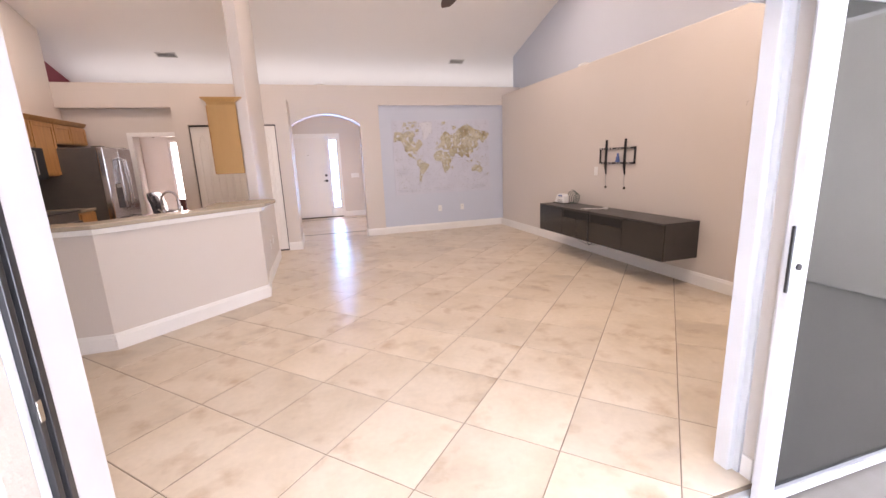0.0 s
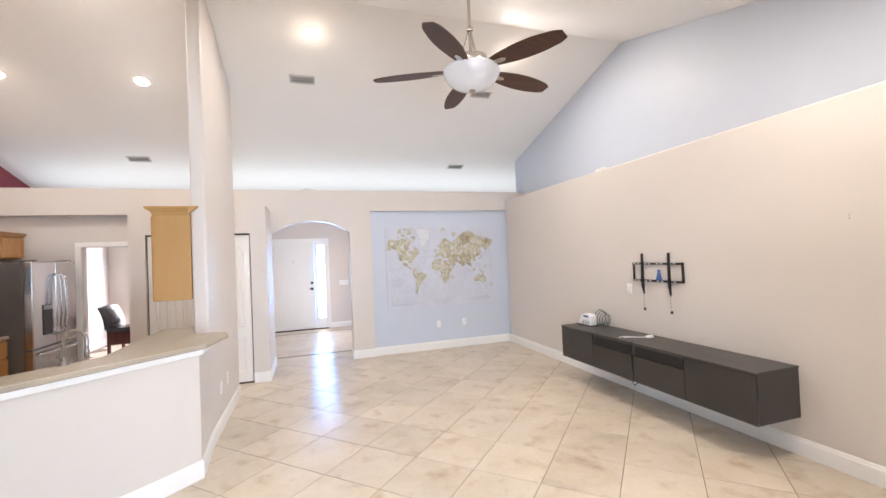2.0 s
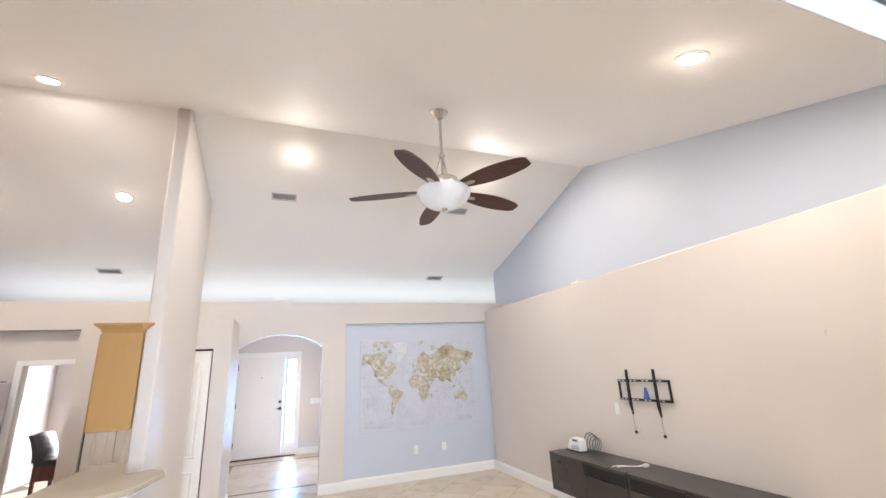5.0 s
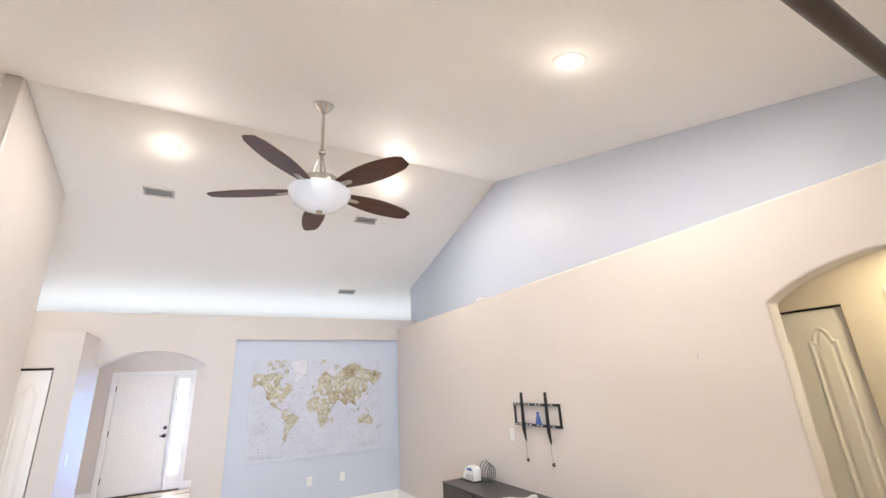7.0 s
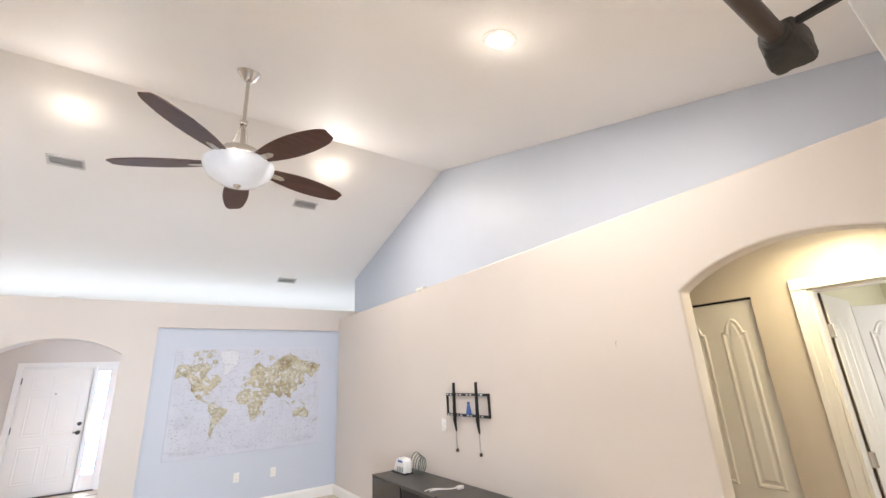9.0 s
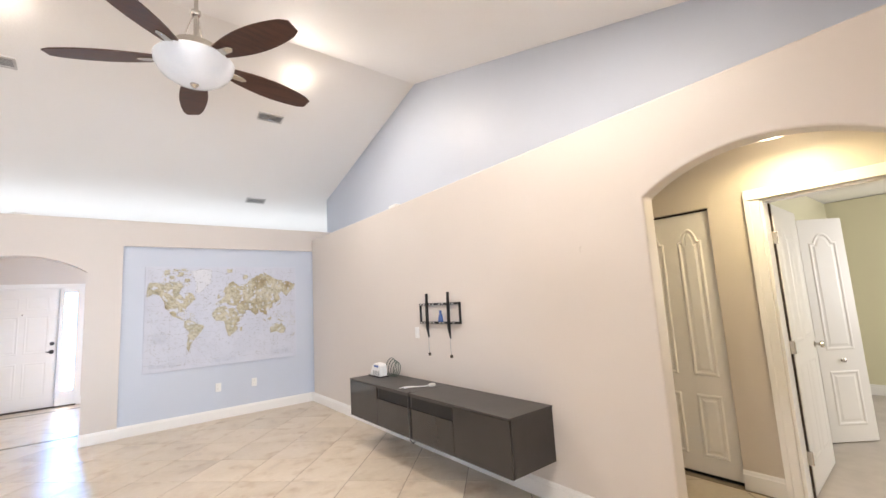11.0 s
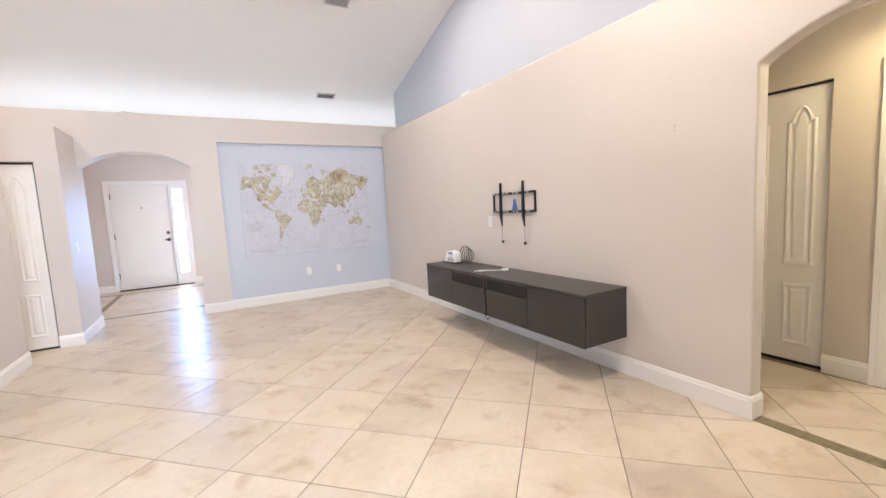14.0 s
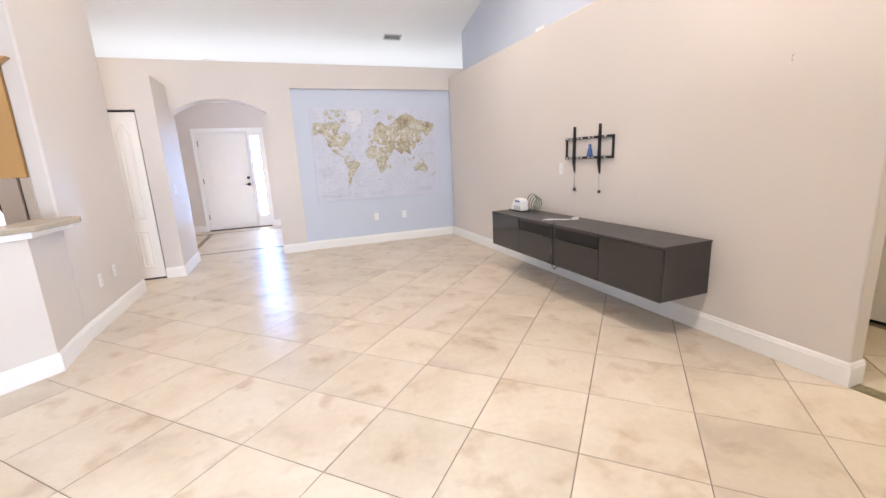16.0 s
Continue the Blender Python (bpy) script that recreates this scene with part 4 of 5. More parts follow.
def end_cabinet():
    t = thing("hanging_cabinet", "golden oak cabinet with a flared crown hung on the fin wall", "cabinet", "", (0.45, 7.95, 1.31))
    part("body", box(0.325, 7.585, 1.31, 0.607, 8.45, 2.05, 0.003), M["oak_ply"], t, "flat golden oak end panel")
    bm = bmesh.new()
    lv = [(0.0, 2.045), (0.008, 2.06), (0.012, 2.075), (0.042, 2.10), (0.05, 2.108), (0.05, 2.12)]
    rings = [[bm.verts.new(p) for p in ((0.33 - d, 7.585 - d, z), (0.607, 7.585 - d, z), (0.607, 8.45, z), (0.33 - d, 8.45, z))] for d, z in lv]
    for a, b in zip(rings, rings[1:]):
        for i in range(4):
            bm.faces.new((a[i], a[(i + 1) % 4], b[(i + 1) % 4], b[i]))
    bm.faces.new(rings[0][::-1])
    bm.faces.new(rings[-1])
    part("crown", bm, M["oak_ply"], t, "flared oak crown moulding")
    part("crown_return", prism([(0.607, 2.06), (0.68, 2.12), (0.607, 2.12)], "y", 7.535, 7.60), M["oak_ply"], t)
    part("door", box(0.31, 7.60, 1.315, 0.328, 8.44, 2.04, 0.003), M["oak"], t)


end_cabinet()


# ---- dining room behind the kitchen ----
def dining_chair(m):
    t = thing("dining_chair", "black tufted leather dining chair with dark wooden legs", "chair")
    t.matrix_basis = m
    part("seat", moved(box(-0.24, -0.24, 0.42, 0.24, 0.25, 0.52, 0.03), m), M["leather"], t, "", True)
    part("seat_frame", moved(box(-0.225, -0.225, 0.20, 0.225, 0.235, 0.425, 0.01), m), M["cherry"], t, "dark cherry wooden seat frame")
    bm = bmesh.new()
    nx, nz = 8, 10
    for side in (0, 1):
        for i in range(nx + 1):
            for j in range(nz + 1):
                u, w = i / nx * 2 - 1, j / nz
                y = 0.20 + 0.12 * w * w + (0.07 if side else 0.0) - 0.02 * math.cos(u * 1.5)
                bm.verts.new((u * 0.24, y, 0.48 + 0.45 * w - 0.03 * u * u * w))
    bm.verts.ensure_lookup_table()
    k = (nx + 1) * (nz + 1)
    idx = lambda s, i, j: bm.verts[s * k + i * (nz + 1) + j]
    for s in (0, 1):
        for i in range(nx):
            for j in range(nz):
                bm.faces.new((idx(s, i, j), idx(s, i + 1, j), idx(s, i + 1, j + 1), idx(s, i, j + 1)))
    for i in range(nx):
        bm.faces.new((idx(0, i, nz), idx(0, i + 1, nz), idx(1, i + 1, nz), idx(1, i, nz)))
        bm.faces.new((idx(0, i, 0), idx(0, i + 1, 0), idx(1, i + 1, 0), idx(1, i, 0)))
    for j in range(nz):
        bm.faces.new((idx(0, 0, j), idx(0, 0, j + 1), idx(1, 0, j + 1), idx(1, 0, j)))
        bm.faces.new((idx(0, nx, j), idx(0, nx, j + 1), idx(1, nx, j + 1), idx(1, nx, j)))
    back = part("backrest", moved(bm, m), M["leather"], t, "", True)
    for x in (-0.13, 0.0, 0.13):
        for z in (0.62, 0.72, 0.82):
            w = (z - 0.48) / 0.45
            part("button", moved(lathe([(0.013, 0), (0.011, 0.006), (0.004, 0.01)], 10), m @ pose(x, 0.182 + 0.12 * w * w, z, 90, 0, 0)), M["leather"], back)
    for x, y in ((-0.2, -0.2), (0.2, -0.2), (-0.2, 0.22), (0.2, 0.22)):
        part("leg", moved(prism([(x - 0.022, y - 0.022), (x + 0.022, y - 0.022), (x + 0.022, y + 0.022), (x - 0.022, y + 0.022)], "z", 0.0, 0.425, 0.004), m), M["cherry"], t, "dark wooden leg")


dining_chair(pose(-1.78, 12.95, 0, 0, 0, 78))


def dining_table():
    t = thing("dining_table", "dark cherry wood dining table", "table", "", (-1.1, 13.1, 0))
    part("tabletop", box(-1.60, 12.70, 0.72, -0.1, 13.75, 0.76, 0.01), M["cherry"], t)
    part("apron", box(-1.54, 12.76, 0.60, -0.18, 13.67, 0.722, 0.004), M["cherry"], t)
    for x in (-1.52, -0.28):
        for y in (12.78, 13.57):
            part("leg", box(x, y, 0, x + 0.09, y + 0.09, 0.64, 0.008), M["cherry"], t)


dining_table()
w = tagged(thing("window_dining", "bright white-framed dining room window", "window", "", (-1.56, 14.35, 0.4)), kind="structure")
for x0, z0, x1, z1 in ((-2.03, 0.4, -1.98, 2.1), (-1.15, 0.4, -1.1, 2.1), (-1.98, 0.4, -1.15, 0.45), (-1.98, 2.05, -1.15, 2.1), (-1.98, 1.24, -1.15, 1.28)):
    part("window_frame", box(x0, 14.32, z0, x1, 14.38, z1, 0.004), M["trim"], w)
pane = part("pane", box(-1.98, 14.345, 0.45, -1.15, 14.35, 2.05), M["glass"], w)
pane.visible_shadow = False

# ---- living room: fan ----
def ceiling_fan(x, y):
    t = thing("ceiling_fan", "nickel ceiling fan with five dark walnut blades and white bowl", "ceiling fan", "", (x, y, 3.86))
    top = cz(y)
    part("canopy", moved(lathe([(0.085, 0.03), (0.085, 0.0), (0.07, -0.03), (0.035, -0.075), (0.022, -0.085)], 32), pose(x, y, top, 0, 0, 0)), M["nickel"], t, "satin nickel canopy", True)
    part("downrod", tube([(x, y, top - 0.08), (x, y, 3.26)], 0.0125, 16), M["nickel"], t, "satin nickel downrod", True)
    part("collar", lathe([(0.024, 0), (0.03, 0.01), (0.03, 0.03), (0.018, 0.04)], 20, (x, y, 3.415)), M["nickel"], t, "", True)
    for k in range(3):
        a = math.radians(40 + 120 * k)
        part("stay", tube([(x + 0.015 * math.cos(a), y + 0.015 * math.sin(a), 3.42), (x + 0.075 * math.cos(a), y + 0.075 * math.sin(a), 3.22)], 0.005, 8), M["nickel"], t)
    part("motor_housing", lathe([(0.03, 0.10), (0.06, 0.095), (0.09, 0.07), (0.13, 0.06), (0.135, 0.01), (0.12, -0.02), (0.10, -0.03)], 40, (x, y, 3.135)), M["nickel"], t, "satin nickel motor housing", True)
    bowl = part("bowl", lathe([(0.10, 0.005), (0.222, 0.0), (0.232, -0.012), (0.226, -0.045), (0.195, -0.095), (0.14, -0.135), (0.075, -0.16), (0.02, -0.166)], 48, (x, y, 3.098)), M["bowl"], t, "white frosted glass bowl", True)
    part("finial", lathe([(0.026, 0.006), (0.026, -0.008), (0.014, -0.018), (0.006, -0.028)], 20, (x, y, 2.932)), M["nickel"], bowl, "satin nickel finial", True)
    for k in range(6):
        a = math.radians(15 + 60 * k)
        part("housing_screw", lathe([(0.014, 0), (0.016, 0.012), (0.01, 0.022)], 12, (x + 0.165 * math.cos(a), y + 0.165 * math.sin(a), 3.102)), M["nickel"], t, "", True)
    n = 22
    for k in range(5):
        m = pose(x, y, 3.10, 0, 0, 12 + 72 * k) @ pose(0, 0, 0, -11, 1.5, 0)
        bm = bmesh.new()
        up, lo = [], []
        for i in range(n + 1):
            s = i / n
            u = 0.21 + 0.60 * s
            hw = 0.040 + 0.055 * math.sin(math.pi * min(1.0, 0.06 + s * 0.86)) ** 0.9
            if s > 0.93:
                hw *= 1 - 0.28 * ((s - 0.93) / 0.07)
            up.append((u, hw))
            lo.append((u, -hw))
        ring = up + lo[::-1]
        a = [bm.verts.new((u, v, 0.004)) for u, v in ring]
        b = [bm.verts.new((u, v, -0.004)) for u, v in ring]
        bm.faces.new(a)
        bm.faces.new(b[::-1])
        for i in range(len(ring)):
            bm.faces.new((a[i], a[(i + 1) % len(ring)], b[(i + 1) % len(ring)], b[i]))
        bl = part("blade", moved(bm, m), M["blade"], t, "dark walnut fan blade")
        iron = [(0.10, 0.018), (0.17, 0.012), (0.23, 0.026), (0.31, 0.022), (0.335, 0.0), (0.31, -0.022), (0.23, -0.026), (0.17, -0.012), (0.10, -0.018)]
        part("blade_iron", moved(prism(iron, "z", -0.012, -0.0045, 0.002), m), M["nickel"], bl, "satin nickel blade bracket")


ceiling_fan(2.90, 6.56)


# ---- recessed lamps and vents in the slopes ----
def slope_pose(x, y, out=0.0):
    a = math.degrees(math.atan(SLOPE))
    return pose(x, y, cz(y) - out, a if y < RIDGE_Y else -a, 0, 0)


for x, y in ((1.70, 8.10), (4.08, 8.08), (3.98, 4.98), (-0.26, 7.35), (-0.20, 9.08), (-1.56, 9.13), (1.70, 5.0)):
    m = slope_pose(x, y)
    t = thing("recessed_light", "lit round recessed ceiling light with a white trim ring", "ceiling light", "recessed ceiling lights", m.translation)
    prof = [(0.068, -0.004), (0.075, -0.010), (0.098, -0.006), (0.100, 0.002), (0.066, 0.002)]
    part("trim_ring", moved(lathe(prof, 36), m), M["trim"], t, "white trim ring", True)
    part("lens", moved(lathe([(0.066, -0.0125), (0.066, -0.0105), (0.0, -0.0105)], 32), m), M["can_glow"], t, "glowing lens")
    share = {1.70: 0.65, 4.08: 1.0, 3.98: 1.1}.get(x, 0.55)
    disc("can_lamp", m @ pose(0, 0, -0.016), CAN_POWER * share, WARM)
    # extra unseen bulb below each can, imitates the lens glare as a ceiling halo
    bulb("can_glow", m @ Vector((0, 0, -0.15)), HALO_POWER * share * (1.0 if x > 0.7 and y > 6 else 0.4), (1.0, 0.86, 0.67))


def vent(m, w=0.30, d=0.15):
    t = thing("ceiling_vent", "grey louvred ceiling air vent", "vent", "ceiling vents", m.translation)
    # flat plate, no duct; its darker grey paints the shade between slats
    part("backing", moved(box(-w / 2 + 0.02, -d / 2 + 0.02, -0.004, w / 2 - 0.02, d / 2 - 0.02, -0.001), m), M["vent_dark"], t, "darker plate that imitates the shade behind the slats")
    for x0, y0, x1, y1 in ((-w / 2, -d / 2, w / 2, -d / 2 + 0.022), (-w / 2, d / 2 - 0.022, w / 2, d / 2), (-w / 2, -d / 2 + 0.022, -w / 2 + 0.022, d / 2 - 0.022), (w / 2 - 0.022, -d / 2 + 0.022, w / 2, d / 2 - 0.022)):
        part("frame", moved(box(x0, y0, -0.012, x1, y1, 0.0, 0.002), m), M["vent"], t)
    for i in range(6):
        y = -d / 2 + 0.03 + i * (d - 0.06) / 5
        part("slat", moved(box(-w / 2 + 0.02, -0.008, -0.001, w / 2 - 0.02, 0.008, 0.001), m @ pose(0, y, -0.009, 35, 0, 0)), M["vent"], t)


for x, y in ((1.58, 8.82), (3.98, 8.80), (4.28, 10.80), (-0.83, 10.85)):
    vent(slope_pose(x, y))

# hall dome lamp
t = thing("hall_ceiling_light", "round white glowing flush ceiling light", "ceiling light", "", (5.75, 4.30, 2.45))
part("rim", lathe([(0.15, 0), (0.155, -0.02), (0.145, -0.03)], 36, (5.75, 4.30, 2.45)), M["trim"], t, "white rim", True)
part("diffuser", lathe([(0.143, -0.028), (0.138, -0.060), (0.10, -0.088), (0.0, -0.10)], 36, (5.75, 4.30, 2.45)), M["dome_glow"], t, "glowing white diffuser", True)


# ---- living room: wall-hung cabinet and what is on it ----
def media_cabinet():
    x0, x1, z0, z1 = 4.585, 5.028, 0.285, 0.655
    t = thing("media_cabinet", "black-brown gloss media cabinet hung on the wall", "cabinet", "", (4.8, 6.8, z0))
    ys = [5.615, 6.21, 6.805, 7.40, 7.995]
    for i, (a, b) in enumerate(zip(ys, ys[1:])):
        bd = part("body", box(x0 + 0.02, a + 0.0005, z0 + 0.002, x1, b - 0.0005, z1, 0.0015), M["black_wood"], t, "black-brown foil carcass")
        if i in (0, 3):
            part("door", box(x0, a + 0.002, z0, x0 + 0.0185, b - 0.002, z1 - 0.003, 0.002), M["black_gloss"], bd, "black gloss door")
        else:
            part("drawer_front", box(x0, a + 0.002, z0, x0 + 0.0185, b - 0.002, z0 + 0.255, 0.002), M["black_gloss"], bd, "black gloss drawer front")
            # no hollow here: a black sheet paints the shade inside the bay
            part("open_bay", box(x0 + 0.012, a + 0.02, z0 + 0.258, x0 + 0.0195, b - 0.02, z1 - 0.018), M["gap_shade"], bd, "black sheet that imitates the shade of an open bay")
            part("bay_rail", box(x0 + 0.006, a + 0.002, z1 - 0.018, x0 + 0.02, b - 0.002, z1 - 0.002, 0.001), M["black_wood"], bd)
    for a, b in ((5.61, 6.8045), (6.8055, 8.0)):
        part("top_panel", box(x0 - 0.004, a, z1, x1, b, z1 + 0.014, 0.002), M["black_wood"], t, "matt black top panel")


media_cabinet()


def router():
    t = thing("router", "white wireless router on the media cabinet", "router", "", (4.86, 7.78, 0.669))
    bm = prism([(7.70, 0.675), (7.95, 0.675), (7.935, 0.70), (7.88, 0.795), (7.83, 0.815), (7.73, 0.81), (7.705, 0.79)], "x", 4.80, 4.89, 0.012)
    body = part("housing", bm, M["plastic"], t, "white rounded housing", True)
    part("foot", box(4.785, 7.69, 0.669, 4.92, 7.96, 0.682, 0.003), M["dark_plastic"], t, "black base")
    part("label", box(4.794, 7.74, 0.775, 4.8005, 7.83, 0.795, 0.001), M["blue_plastic"], body, "blue label")
    for i in range(4):
        part("slot", box(4.7965, 7.73 + 0.035 * i, 0.69, 4.8005, 7.745 + 0.035 * i, 0.735, 0.001), M["grey_plastic"], body)
    c = thing("cable_coil", "coiled grey-green network cable behind the router", "cable", "", (4.93, 7.62, 0.669))
    for k in range(4):
        r = 0.095 - 0.008 * k
        pts = [(4.92 + 0.012 * k + 0.02 * math.sin(a), 7.68 - 0.022 * k + r * math.cos(a), 0.675 + r + r * math.sin(a)) for a in [2 * math.pi * i / 24 for i in range(25)]]
        part("loop", tube(pts, 0.0045, 8), M["cable_green"], c, "", True)


router()
c = thing("white_cable", "white power cable lying on the media cabinet", "cable", "", (4.85, 6.95, 0.669))
pts = [(4.62 + 0.27 * s, 7.02 - 0.10 * s + 0.02 * math.sin(7 * s), 0.676 + 0.004 * math.sin(5 * s)) for s in [i / 14 for i in range(15)]]
part("cord", tube(pts, 0.0045, 8), M["plastic"], c, "", True)
part("cord", tube([(p[0] + 0.03, p[1] - 0.035 + 0.02 * i / 14, 0.676) for i, p in enumerate(pts)], 0.005, 8), M["plastic"], c, "", True)
part("plug", box(4.86, 6.86, 0.669, 4.92, 6.90, 0.695, 0.006), M["plastic"], c, "white plug")
c = thing("hanging_cable", "thin grey cable sagging under the media cabinet", "cable", "", (4.9, 7.3, 0.2))
part("cord", tube([(4.85, 7.52, 0.29)] + [(4.88, 7.50 - 0.55 * i / 12, 0.20 - 0.05 * math.sin(math.pi * i / 12)) for i in range(13)] + [(4.86, 6.93, 0.29)], 0.004, 8), M["grey_plastic"], c, "", True)


c = thing("black_cable", "thin black cable hanging down the media cabinet front", "cable", "", (4.575, 6.805, 0.45))
part("cord", tube([(4.60, 6.80, 0.675), (4.582, 6.804, 0.674), (4.573, 6.806, 0.655), (4.573, 6.812, 0.50), (4.574, 6.803, 0.38), (4.576, 6.806, 0.28), (4.62, 6.83, 0.235), (4.70, 6.86, 0.25)], 0.005, 8), M["dark_plastic"], c, "", True)


def tv_mount():
    t = thing("tv_wall_mount", "black steel television wall mount with two uprights and pull cords", "tv mount", "", (5.0, 6.85, 1.34))
    x = 5.028
    for z in (1.425, 1.245):
        r = part("rail", box(x - 0.020, 6.555, z - 0.011, x, 7.205, z + 0.011, 0.003), M["black_metal"], t)
        for i in range(12):
            y = 6.585 + i * 0.052
            # every third slot is a black block, its inner shade put in as colour
            part("slot", box(x - 0.0215, y, z - 0.006, x - 0.0185, y + 0.03, z + 0.006, 0.001), M["vent"] if i % 3 else M["gap_shade"], r)
    for y in (6.565, 7.195):
        part("side_plate", box(x - 0.016, y - 0.010, 1.24, x - 0.001, y + 0.010, 1.43, 0.002), M["black_metal"], t)
    for y in (6.70, 7.045):
        pts = [(x - 0.022, 1.10), (x - 0.030, 1.10), (x - 0.054, 1.20), (x - 0.048, 1.46), (x - 0.045, 1.535), (x - 0.022, 1.535)]
        up = part("upright", prism([(u, v) for u, v in pts], "y", y - 0.008, y + 0.008, 0.002), M["black_metal"], t, "black slotted upright")
        cord = part("pull_cord", tube([(x - 0.03, y, 1.11), (x - 0.028, y + 0.004, 1.02), (x - 0.026, y, 0.955)], 0.003, 6), M["grey_plastic"], up, "thin grey pull cord")
        part("pull_ring", lathe([(0.010, 0), (0.014, 0.008), (0.014, 0.022), (0.006, 0.03)], 12, (x - 0.026, y, 0.925)), M["bronze"], cord, "dark cord end")
    lv = part("level", prism([(6.80, 1.255), (6.875, 1.255), (6.855, 1.33), (6.82, 1.33)], "x", x - 0.034, x - 0.018, 0.004), M["blue_plastic"], t, "blue plastic spirit level")
    part("level_tab", box(x - 0.032, 6.822, 1.33, x - 0.02, 6.853, 1.365, 0.004), M["blue_plastic"], lv)


tv_mount()


# ---- wall plates ----
def plate(name, label, category, m, w=0.072, h=0.116, kind_of="outlet"):
    """A wall plate that faces -y before m."""
    t = thing(name, label, category, "wall plates")
    t.matrix_basis = m
    part("cover", moved(box(-w / 2, -0.006, -h / 2, w / 2, 0.001, h / 2, 0.003), m), M["plastic"], t)
    if kind_of == "outlet":
        for z in (-0.022, 0.022):
            r = part("receptacle", moved(box(-0.016, -0.0085, z - 0.014, 0.016, -0.006, z + 0.014, 0.002), m), M["plastic"], t)
            for u in (-0.006, 0.006):
                part("slot", moved(box(u - 0.0012, -0.0092, z - 0.004, u + 0.0012, -0.0083, z + 0.006), m), M["dark_plastic"], r)
    else:
        n = max(1, round(w / 0.072))
        for i in range(n):
            u = (i - (n - 1) / 2) * 0.046
            part("rocker", moved(box(u - 0.016, -0.011, -0.034, u + 0.016, -0.006, 0.034, 0.003), m), M["plastic"], t)


FACE_W, FACE_E = -90, 90
plate("outlet", "white duplex wall outlet in the blue niche", "outlet", pose(3.68, 10.334, 0.43))
plate("outlet", "white duplex wall outlet in the blue niche", "outlet", pose(4.15, 10.334, 0.43))
plate("outlet", "white duplex wall outlet on the half wall", "outlet", pose(0.7285, 8.03, 0.40, 0, 0, FACE_E))
plate("outlet", "white duplex wall outlet on the half wall", "outlet", pose(0.7285, 8.36, 0.41, 0, 0, FACE_E))
plate("outlet", "white duplex wall outlet on the half wall", "outlet", pose(-0.80, 6.074, 0.40))
plate("light_switch", "white wall plate with a cable slot beside the tv mount", "wall plate", pose(5.029, 7.285, 1.14, 0, 0, FACE_W), 0.072, 0.116, "switch")
plate("light_switch", "white rocker light switch on the pantry side", "light switch", pose(1.036, 9.83, 1.08, 0, 0, FACE_E), 0.10, 0.116, "switch")
plate("light_switch", "white triple light switch beside the front door", "light switch", pose(2.36, 13.729, 1.07), 0.21, 0.116, "switch")

# hook, ledge things
t = thing("wall_hook", "small dark nail hook in the wall", "hook", "", (5.02, 5.25, 1.75))
part("hook", tube([(5.03, 5.25, 1.765), (5.012, 5.25, 1.76), (5.010, 5.25, 1.735), (5.016, 5.25, 1.728)], 0.002, 8), M["nickel"], t)
t = thing("ledge_sensor", "small white plastic box on the wall ledge", "sensor", "", (5.06, 7.70, 2.57))
part("housing", box(5.035, 7.62, 2.571, 5.10, 7.78, 2.60, 0.006), M["plastic"], t)
t = thing("ledge_bowl", "small dark round ornament on the plant ledge", "ornament", "", (-0.62, 10.42, 2.725))
part("bowl", lathe([(0.05, 0.0), (0.06, 0.015), (0.05, 0.035), (0.02, 0.045)], 20, (-0.62, 10.42, 2.70)), M["dark_plastic"], t, "", True)

t = thing("ledge_cloth", "small crumpled white cloth on the plant ledge", "cloth", "", (1.60, 10.36, 2.726))
bm = bmesh.new()
bmesh.ops.create_grid(bm, x_segments=14, y_segments=8, size=0.5)
for v in bm.verts:
    u, w = v.co.x * 2, v.co.y * 2
    lift = 0.03 * max(0.0, 1 - u * u) * max(0.0, 1 - w * w) * (1 + 0.7 * noise.noise((u * 3, w * 3, 0.4)))
    v.co = Vector((1.60 + 0.14 * u, 10.37 + 0.06 * w, 2.727 + lift))
part("cloth", bm, M["plastic"], t, "", True)
t = thing("dining_curtain_rod", "dark curtain rod over the dining room window", "curtain rod", "", (-1.6, 14.22, 2.18))
part("pole", tube([(-2.28, 14.22, 2.19), (-0.85, 14.22, 2.19)], 0.014, 12), M["bronze"], t, "", True)
for x in (-2.28, -0.85):
    part("finial", lathe([(0.012, -0.03), (0.028, -0.012), (0.028, 0.012), (0.012, 0.03)], 14, (x, 14.22, 2.19)), M["bronze"], t, "", True)
for x in (-2.15, -1.0):
    part("bracket", box(x - 0.006, 14.22, 2.18, x + 0.006, 14.302, 2.20), M["bronze"], t)


